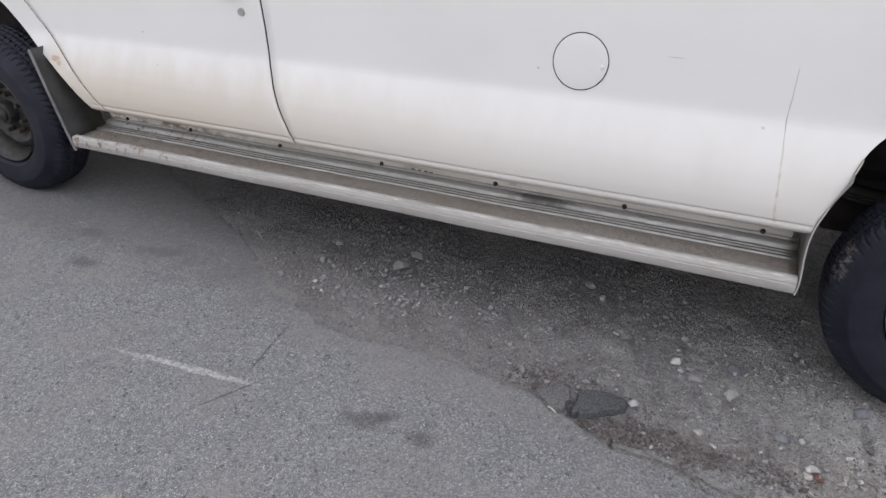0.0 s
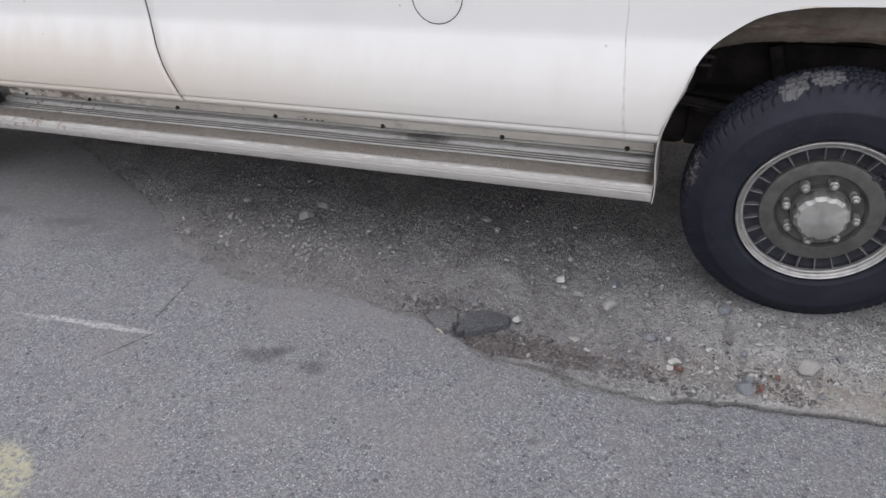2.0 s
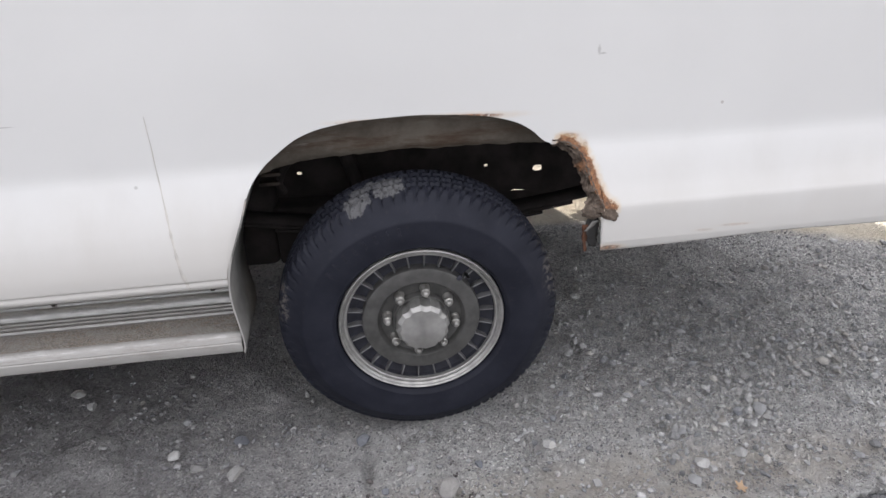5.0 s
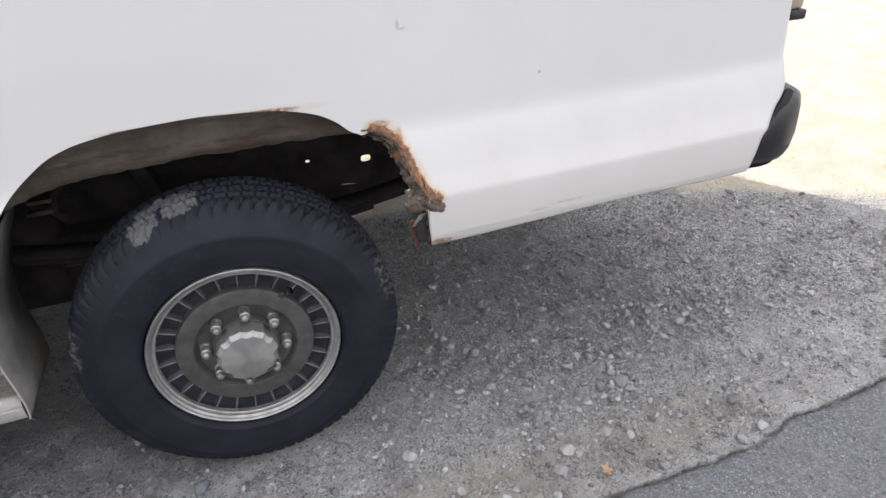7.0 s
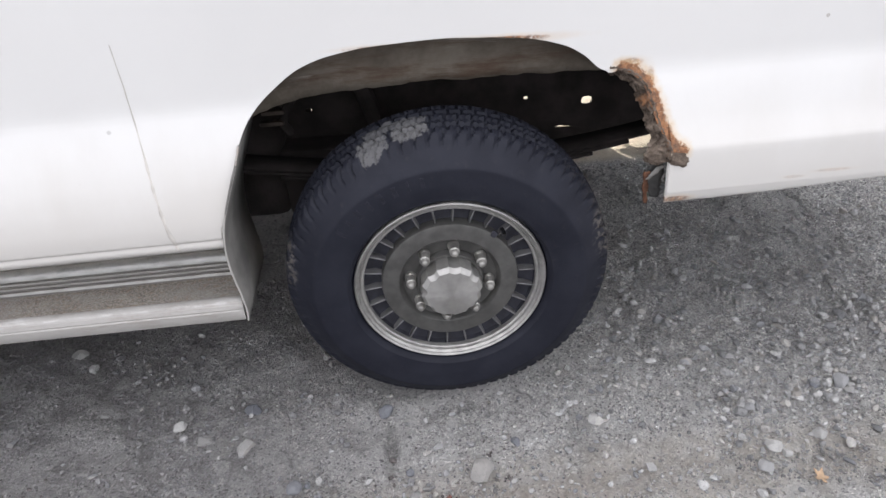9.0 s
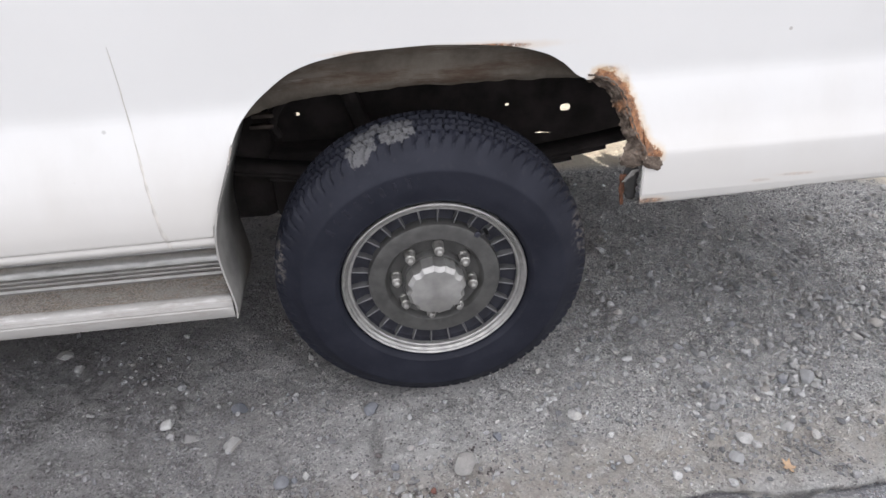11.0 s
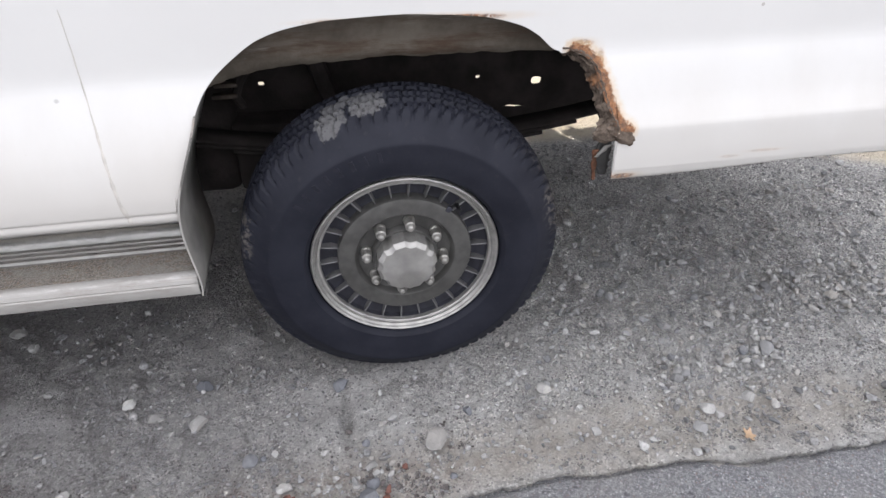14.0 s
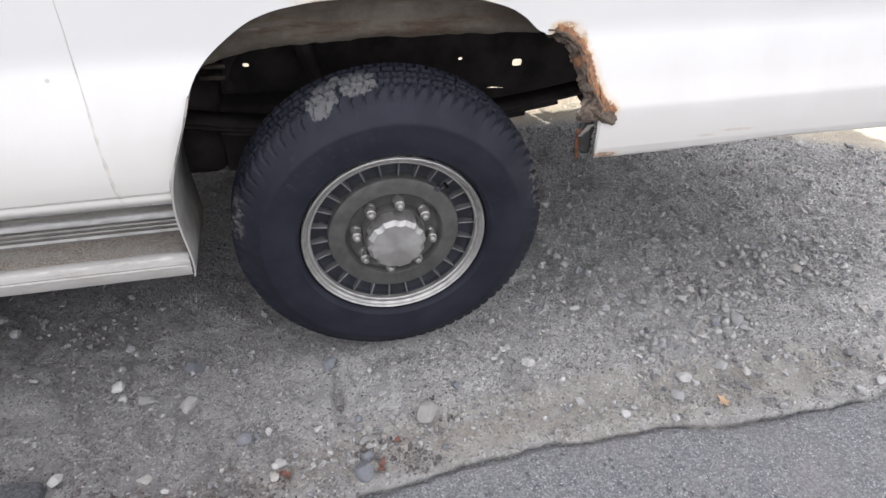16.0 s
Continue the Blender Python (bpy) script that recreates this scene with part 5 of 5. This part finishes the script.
    # underside
    part("floor_pan", box_bm((-4.5, 0.46, 0.66), (1.33, 1.50, 0.70), 0.004, 1), UNDER, van, "dark undercoated floor")
    part("sill", box_bm((-2.95, 0.165, 0.42), (-0.52, 0.46, 0.68), 0.01, 2), UNDER, van)
    part("rear_sill", box_bm((0.62, 0.10, 0.64), (1.30, 0.46, 0.70), 0.01, 2), UNDER, van)
    part("wheelhouse_front_wall", box_bm((-0.54, 0.075, 0.52), (-0.50, 0.46, 0.96), 0.004, 1), UNDER, van)
    part("wheelhouse_rear_wall", box_bm((0.56, 0.05, 0.66), (0.60, 0.46, 0.98), 0.004, 1), UNDER, van)
    part("wheelhouse_top", box_bm((-0.52, 0.06, 0.95), (0.58, 0.46, 0.98), 0.004, 1), UNDER, van)
    part("wheelhouse_inner_wall", box_bm((-0.52, 0.43, 0.655), (0.58, 0.46, 0.98), 0.004, 1), UNDER, van)
    # unseen panels on the far side, added to block stray sun under the van
    part("sun_block_wall", box_bm((-0.75, 1.48, 0.40), (1.36, 1.51, 0.98), 0.004, 1), UNDER, van)
    part("sun_block_arch", box_bm((0.40, 1.50, 0.36), (0.415, 1.78, 0.98), 0.003, 1), UNDER, van)
    part("sun_block_flange", box_bm((0.40, 1.782, 0.47), (0.415, 1.93, 0.98), 0.003, 1), UNDER, van)
    # added skirt, sets where the sun patch under the van ends
    part("sun_block_skirt", box_bm((0.34, 1.89, 0.492), (1.38, 1.925, 0.72), 0.003, 1), UNDER, van)
    part("sun_block_top", box_bm((-0.56, 1.48, 0.95), (0.60, 1.88, 0.98), 0.004, 1), UNDER, van)
    part("sun_block_front", box_bm((-4.2, 1.58, 0.45), (-2.97, 1.62, 1.0), 0.004, 1), UNDER, van)
    # two filler blocks, added so the view past the wheel stays dark
    part("underbody_fill", box_bm((-1.75, 0.32, 0.37), (-0.37, 0.95, 0.70), 0.04, 3), UNDER, van, "black filler block under the floor")
    part("gap_fill", box_bm((-0.38, 0.32, 0.38), (-0.20, 0.52, 0.56), 0.01, 2), UNDER, van)
    part("front_wheelhouse", box_bm((-4.2, 0.30, 0.45), (-2.97, 0.34, 1.0), 0.004, 1), UNDER, van)
    part("front_wheelhouse_top", box_bm((-4.2, 0.06, 0.98), (-2.97, 0.34, 1.01), 0.004, 1), UNDER, van)
    # frame rail web with punched holes
    bm = bmesh.new()
    loops = []
    outer = [(-0.75, 0.47), (0.28, 0.455), (0.41, 0.462), (0.50, 0.490), (0.58, 0.512), (0.80, 0.58), (1.25, 0.60), (1.25, 0.70), (-0.75, 0.70)]
    loops.append(outer)
    for hx, hz, rx, rz in ((0.392, 0.602, 0.014, 0.0105), (-0.303, 0.631, 0.008, 0.0055), (0.236, 0.620, 0.006, 0.0045)):
        loops.append([(hx + rx * math.copysign(abs(math.cos(t)) ** 0.7, math.cos(t)), hz + rz * math.copysign(abs(math.sin(t)) ** 0.7, math.sin(t))) for t in [2 * math.pi * k / 14 for k in range(14)]])
    loops.append([(0.305, 0.5335), (0.372, 0.5305), (0.372, 0.5315), (0.325, 0.5385)])
    edges = []
    for lp in loops:
        vs = [bm.verts.new((x, 0.40, z)) for x, z in lp]
        edges += [bm.edges.new((vs[k], vs[(k + 1) % len(vs)])) for k in range(len(vs))]
    bmesh.ops.triangle_fill(bm, edges=edges, use_beauty=True)
    rail = part("frame_rail", bm, UNDER, van, "black frame rail with punched holes", False)
    mod = rail.modifiers.new("thick", "SOLIDIFY")
    mod.thickness = 0.005
    # leaf spring and axle
    for k in range(3):
        L = 0.54 - 0.085 * k
        curve = [(x, 0.527 + 0.20 * x * x - 0.0105 * k) for x in np.linspace(-L, L, 25)]
        strip("spring_leaf", curve, 0.235, 0.30, UNDER, van, "", 0.008)
    bm = bmesh.new()
    bmesh.ops.create_cone(bm, cap_ends=True, segments=24, radius1=0.05, radius2=0.05, depth=1.5, matrix=Matrix.Translation((0, 0.97, 0.36)) @ Matrix.Rotation(radians(90), 4, "X"))
    part("rear_axle", bm, UNDER, van)
    tube("shock_absorber", [(-0.08, 0.34, 0.42), (-0.17, 0.37, 0.70)], 0.022, UNDER, van)
    part("hose_clip", box_bm((-0.386, 0.24, 0.688), (-0.336, 0.26, 0.698), 0.003, 2), STEEL, van, "dusty metal clip inside the arch")
    part("hose_clip", box_bm((-0.394, 0.24, 0.662), (-0.340, 0.26, 0.672), 0.003, 2), STEEL, van, "dusty metal clip inside the arch")
    tube("brake_hose", [(-0.30, 0.25, 0.74), (-0.33, 0.25, 0.70), (-0.345, 0.26, 0.66), (-0.34, 0.30, 0.62)], 0.010, UNDER, van, "dark rubber hose")
    # outer wheelhouse plate hanging behind the arch
    v, xs = [], list(np.linspace(-0.40, 0.345, 90))
    for x in xs:
        top = arch(x, REAR_ARCH) + 0.03
        low = float(np.interp(x, (-0.42, -0.33, -0.25, -0.05, 0.2, 0.345), (0.74, 0.772, 0.788, 0.795, 0.792, 0.785)))
        low += 0.005 * (vnoise(x * 22, 0.0, 71) - 0.5) + 0.004 * (vnoise(x * 70, 0.0, 72) - 0.5)
        for t in np.linspace(0, 1, 7):
            z = low + (top - low) * t
            v.append((x, 0.105 - 0.045 * t ** 2 + 0.004 * (vnoise(x * 15, z * 15, 73) - 0.5), z + RAKE * x))
    ob = mesh_ob("wheelhouse_plate", v, rings_to_faces(len(xs), 7, closed=False), LINER, van, "dusty brown inner arch plate with a ragged edge")
    mod = ob.modifiers.new("thick", "SOLIDIFY")
    mod.thickness = 0.004
    # rusted remains between skin and wheelhouse
    outer = ((0.322, 0.812), (0.340, 0.811), (0.365, 0.803), (0.388, 0.785), (0.402, 0.758), (0.410, 0.735), (0.417, 0.712), (0.428, 0.688), (0.440, 0.666), (0.448, 0.640))
    inner = ((0.316, 0.806), (0.330, 0.801), (0.357, 0.783), (0.378, 0.756), (0.389, 0.734), (0.397, 0.711), (0.403, 0.690), (0.406, 0.670), (0.396, 0.650), (0.400, 0.628))
    v, n, m = [], 110, 14
    for i in range(n):
        t = i / (n - 1) * (len(outer) - 1)
        k = min(int(t), len(outer) - 2)
        r = i * 59 / (n - 1)
        f = t - k
        a = Vector(outer[k]).lerp(Vector(outer[k + 1]), f)
        b = Vector(inner[k]).lerp(Vector(inner[k + 1]), f)
        b += Vector((0.012 * (vnoise(r * 0.33, 0.5, 81) - 0.5) + 0.006 * (vnoise(r * 1.3, 0.5, 88) - 0.5), 0.012 * (vnoise(r * 0.33, 7.5, 82) - 0.5)))
        for j in range(m):
            w = j / (m - 1)
            q = a.lerp(b, w)
            y = side_y(q.y, q.x) - 0.002 + 0.024 * w + (0.016 * (vnoise(r * 0.5, w * 6, 83) - 0.5) + 0.010 * (vnoise(r * 1.4, w * 14, 89) - 0.5)) * min(1, w * 4 + 0.2)
            v.append((q.x, y, q.y + RAKE * q.x))
    ob = mesh_ob("rusted_arch_edge", v, rings_to_faces(n, m, closed=False), RUST, van, "brown flaking rusted sheet metal", angle=60)
    mod = ob.modifiers.new("thick", "SOLIDIFY")
    mod.thickness = 0.004
    def lump(name, mat, label, c, r, seed, turn=0.0):
        bm = bmesh.new()
        bmesh.ops.create_icosphere(bm, subdivisions=4, radius=1.0)
        for q in bm.verts:
            k = 1 + 0.30 * noise.noise(q.co * 1.6 + Vector((seed, 0, 0))) + 0.16 * noise.noise(q.co * 4.0 + Vector((0, seed, 0))) + 0.08 * noise.noise(q.co * 9.0)
            q.co = Matrix.Rotation(turn, 3, "Y") @ Vector((q.co.x * r[0], q.co.y * r[1], q.co.z * r[2])) * k + Vector(c)
        return part(name, bm, mat, van, label)

    lump("rust_lump", RUST, "brown swollen rust at the panel corner", (0.456, -0.034, 0.650), (0.023, 0.010, 0.015), 3.0, 0.45)
    lump("rust_lump", RUST, "brown rust scale under the arch edge", (0.420, -0.018, 0.652), (0.026, 0.012, 0.016), 5.0, 0.2)
    lump("shackle_end", UNDER, "dark spring shackle end", (0.540, 0.27, 0.560), (0.017, 0.03, 0.017), 9.0)

    def rag(name, mat, label, line, y0, seed, thick=0.003):
        """A torn strip of sheet along (x, z, half width) stations."""
        v, n = [], 5 * (len(line) - 1) + 1
        for i in range(n):
            t = i / 5
            k = min(int(t), len(line) - 2)
            x, z, h = [line[k][c] + (line[k + 1][c] - line[k][c]) * (t - k) for c in range(3)]
            h *= 0.75 + 0.5 * vnoise(i * 0.8, 1.0, seed)
            for j in range(5):
                v.append((x + h * (j / 2 - 1), y0 + 0.004 * (vnoise(i * 0.7, j * 0.9, seed + 1) - 0.5), z))
        ob = mesh_ob(name, v, rings_to_faces(n, 5, closed=False), mat, van, label)
        mod = ob.modifiers.new("thick", "SOLIDIFY")
        mod.thickness = thick
        return ob

    rag("rusted_strip", RUSTRED, "hanging strip of red-brown rust", ((0.404, 0.618, 0.006), (0.402, 0.600, 0.005), (0.404, 0.575, 0.0045), (0.408, 0.552, 0.004), (0.408, 0.545, 0.003)), -0.016, 90)
    rag("bracket_blade", DARKFLAP, "dark bent bracket behind the panel corner", ((0.426, 0.632, 0.012), (0.424, 0.605, 0.017), (0.425, 0.580, 0.016), (0.430, 0.556, 0.011), (0.432, 0.550, 0.006)), -0.006, 92)
    rag("bracket_fold", FLAP, "pale torn fold of the bracket", ((0.432, 0.630, 0.007), (0.422, 0.622, 0.007), (0.412, 0.612, 0.006), (0.404, 0.602, 0.003)), -0.020, 94)
    running_board(van)
    rear_end(van)
    # wheels
    w = rear_wheel(van, MUDDY)
    w.location = (0, 0, 0.359)
    w2 = copy_thing(w, pose(0, 1.92, 0.359, 0, 0, 180))
    w2.parent = van
    f = front_wheel(van)
    f.location = (FRONT_X, FRONT_Y, 0.359)
    f2 = copy_thing(f, pose(FRONT_X, 1.95, 0.359, 0, 0, 180))
    f2.parent = van


FRONT_X, FRONT_Y = -3.615, -0.045


def running_board(van):
    """Extruded aluminium step with ridges, screwed flange and end plates."""
    x0, x1 = -3.15, -0.443
    prof = [(0.154, 0.427), (0.153, 0.416), (0.150, 0.411), (0.1475, 0.4155), (0.142, 0.4190), (0.136, 0.4195), (0.130, 0.4175), (0.125, 0.412), (0.121, 0.403)]
    for k in range(3):
        y = 0.117 - k * 0.017
        prof += [(y, 0.3975), (y - 0.003, 0.4025), (y - 0.009, 0.4025), (y - 0.0115, 0.3970)]
    prof += [(0.066, 0.396), (-0.018, 0.3975), (-0.0225, 0.4045), (-0.028, 0.4075), (-0.043, 0.4075), (-0.049, 0.4045), (-0.0510, 0.398), (-0.0495, 0.394), (-0.0520, 0.391), (-0.0520, 0.372), (-0.049, 0.3675), (-0.030, 0.367)]
    xs = np.linspace(x0, x1, 90)
    v = []
    for x in xs:
        dent = 0.0025 * (vnoise(x * 3.0, 0.0, 91) - 0.5)
        for y, z in prof:
            v.append((x, y + dent, z + RAKE * x + 0.6 * dent))
    ob = mesh_ob("running_board", v, rings_to_faces(len(xs), len(prof), closed=False), STEP, van, "dirty ribbed aluminium running board", angle=35)
    mod = ob.modifiers.new("thick", "SOLIDIFY")
    mod.thickness, mod.offset = 0.003, 1.0
    for x in (-3.05, -2.70, -2.255, -1.809, -1.372, -0.941, -0.54):
        bm = bmesh.new()
        bmesh.ops.create_cone(bm, cap_ends=True, segments=12, radius1=0.0085, radius2=0.006, depth=0.007, matrix=Matrix.Translation((x, 0.151, 0.430 + RAKE * x)) @ Matrix.Rotation(radians(90), 4, "X"))
        part("screw", bm, STEEL, ob, "dark rusty screw")
    v = []
    for x in xs:
        for y, z in ((0.170, 0.58), (0.158, 0.53), (0.1555, 0.45), (0.1560, 0.412)):
            v.append((min(x, -0.462), y, z + RAKE * x))
    mesh_ob("rocker_panel", v, rings_to_faces(len(xs), 4, closed=False), ROCKER, van, "beige dirty rocker panel, rusted towards the front")
    plate = part("maker_plate", box_bm((-1.71, 0.1525, 0.4275 - 0.034), (-1.59, 0.156, 0.4395 - 0.034), 0.001, 1), ROCKER, van, "small stamped plate")
    for x in (-1.68, -1.655, -1.63, -1.61):
        part("stamped_mark", box_bm((x - 0.008, 0.1518, 0.430 - 0.034), (x + 0.006, 0.1526, 0.4345 - 0.034), 0.0, 1), STEEL, plate)
    # end plates that follow the wheel arches
    rear = [(-0.440, 0.352), (-0.441, 0.42), (-0.4455, 0.50), (-0.4465, 0.545), (-0.439, 0.59), (-0.424, 0.63), (-0.408, 0.668), (-0.398, 0.70), (-0.386, 0.735)]
    fit = np.polyfit([z for x, z in rear], [x for x, z in rear], 4)
    rear = [(float(np.polyval(fit, z)), float(z)) for z in np.linspace(0.352, 0.735, 28)]
    strip("end_plate", [(x, z) for x, z in rear], lambda z: min(-0.048, side_y(max(z, 0.56), 0) - 0.001) if z < 0.7 else side_y(z, 0) - 0.001, 0.178, FLAP, van, "grey metal end plate of the running board", 0.003)
    tube("plate_edge", [(x, -0.050 if z < 0.6 else side_y(z, 0) - 0.003, z) for x, z in rear], 0.0022, STEP, van, "bright worn edge of the end plate")
    front = [(-3.150, 0.285), (-3.172, 0.36), (-3.188, 0.43), (-3.205, 0.50), (-3.222, 0.58), (-3.236, 0.64), (-3.246, 0.69)]
    guard = strip("mud_guard", front, -0.05, 0.13, DARKFLAP, van, "dark grey guard plate behind the front wheel", 0.005)
    tube("guard_edge", [(x, -0.052, z) for x, z in front], 0.006, FINMETAL, guard, "worn pale edge")


def rear_end(van):
    """Wrapped black bumper end and tail lamp."""
    path = ((1.276, -0.016, 0.582, 0.620, 0.008), (1.300, -0.022, 0.577, 0.656, 0.012), (1.334, -0.022, 0.575, 0.698, 0.018), (1.370, -0.010, 0.570, 0.728, 0.028),
            (1.412, 0.014, 0.562, 0.742, 0.037), (1.450, 0.058, 0.556, 0.746, 0.045), (1.474, 0.13, 0.550, 0.740, 0.051), (1.482, 0.30, 0.550, 0.740, 0.054))
    v, m = [], 20
    for k, (x, y, lo, hi, w) in enumerate(path):
        a, b = path[max(k - 1, 0)], path[min(k + 1, len(path) - 1)]
        d = Vector((b[0] - a[0], b[1] - a[1])).normalized()
        for j in range(m):
            t = 2 * math.pi * j / m
            u, q = math.cos(t), math.sin(t)
            u, q = math.copysign(abs(u) ** 0.55, u), math.copysign(abs(q) ** 0.55, q)
            out = w * u - (0.022 * max(0, -q) ** 2 if u > 0 else 0)
            v.append((x + d.y * out, y - d.x * out, (lo + hi) / 2 + (hi - lo) / 2 * q))
    f = rings_to_faces(len(path), m)
    f += [tuple(range(m))[::-1], tuple((len(path) - 1) * m + j for j in range(m))]
    mesh_ob("rear_bumper_end", v, f, BLACK, van, "wrapped black plastic bumper end", angle=45)
    # solid black strip that stands for the shade in the bumper gap
    tube("bumper_gap_shade", [(1.352, -0.016, 0.700), (1.376, -0.008, 0.722), (1.398, 0.004, 0.738), (1.420, 0.020, 0.748)], 0.012, GAP, van, "black strip for the shaded gap between bumper end and body side")
    part("rear_bumper", box_bm((1.44, 0.30, 0.545), (1.535, 1.62, 0.74), 0.02, 3), BLACK, van)
    lamp = part("tail_lamp", box_bm((1.404, 0.076, 0.935), (1.466, 0.16, 1.28), 0.012, 3), LAMP, van, "tall tail lamp with a pale lens")
    part("lamp_bezel", box_bm((1.396, 0.068, 0.912), (1.470, 0.15, 0.937), 0.006, 2), BLACK, lamp, "black lamp surround")


build_ground()
build_road()
build_van()
scatter_stones()
slab("asphalt_fragment", [(-1.045, -0.330), (-0.995, -0.288), (-0.955, -0.280), (-0.946, -0.325), (-0.955, -0.385), (-0.985, -0.378)], -0.03, 0.014, SLAB, "smaller grey piece of broken asphalt at the road edge", "asphalt fragment", 1)
slab("asphalt_fragment", [(-0.935, -0.282), (-0.87, -0.256), (-0.80, -0.262), (-0.787, -0.300), (-0.83, -0.335), (-0.90, -0.372), (-0.933, -0.378), (-0.926, -0.325)], -0.03, 0.019, OLDTAR, "dark blue-grey slab of asphalt sunk in the dirt", "asphalt fragment", 2)


def crumb(name, x, y, s, mat, label, cat, seed, lobes=3, depth=0.12):
    """A curled scrap of leaf with a ragged, lobed outline."""
    rng = random.Random(seed)
    turn, tilt, bow = rng.uniform(0, 6.28), rng.uniform(-0.5, 0.5), rng.uniform(0.3, 0.9)
    z0 = float(surface_z(x, y)) + 0.007
    v, n, m = [], 5, 30
    for i in range(n):
        for j in range(m):
            a = 2 * math.pi * j / m
            r = s * 0.5 * i / (n - 1) * (1 - depth + depth * math.cos(lobes * a + seed) + 0.5 * depth * math.cos((lobes * 2 + 1) * a))
            u, w = r * math.cos(a), 0.72 * r * math.sin(a)
            h = bow * u * u / s + 0.25 * w * w / s + tilt * w * 0.4 + rng.uniform(-0.02, 0.02) * r
            v.append((x + u * math.cos(turn) - w * math.sin(turn), y + u * math.sin(turn) + w * math.cos(turn), z0 + h))
    ob = mesh_ob(name, v, rings_to_faces(n, m), mat)
    mod = ob.modifiers.new("thick", "SOLIDIFY")
    mod.thickness = 0.001
    tagged(ob, label, cat)


crumb("dry_leaf", 0.757, -0.340, 0.042, ORANGE, "pale orange dry leaf on the dirt", "leaf", 3, 5, 0.26)
crumb("dry_leaf", -0.296, -0.341, 0.036, LEAF, "red-brown dry leaf in the gravel", "leaf", 4, 2, 0.34)
crumb("dry_leaf", -0.090, -0.362, 0.038, LEAF, "curled red-brown dry leaf in the gravel", "leaf", 5, 2, 0.38)
crumb("dry_leaf", -0.045, -0.300, 0.020, LEAF, "small red-brown leaf scrap on the dirt", "leaf", 6)
scatter_gravel()
for name, pts, mat, lab in (("stick", [(-0.995, -0.379, 0.011), (-0.980, -0.386, 0.013), (-0.966, -0.394, 0.010)], PALEWOOD, "short pale broken stick by the road edge"),
                            ("twig", [(-0.78, -0.335, 0.006), (-0.765, -0.352, 0.009), (-0.758, -0.372, 0.006)], STEEL, "thin dark twig on the dirt"),
                            ("twig", [(-0.905, -0.392, 0.006), (-0.885, -0.388, 0.010), (-0.868, -0.395, 0.006)], STEEL, "thin dark twig by the broken asphalt")):
    tagged(tube(name, pts, 0.0026 if name == "stick" else 0.0016, mat, None), lab, name)
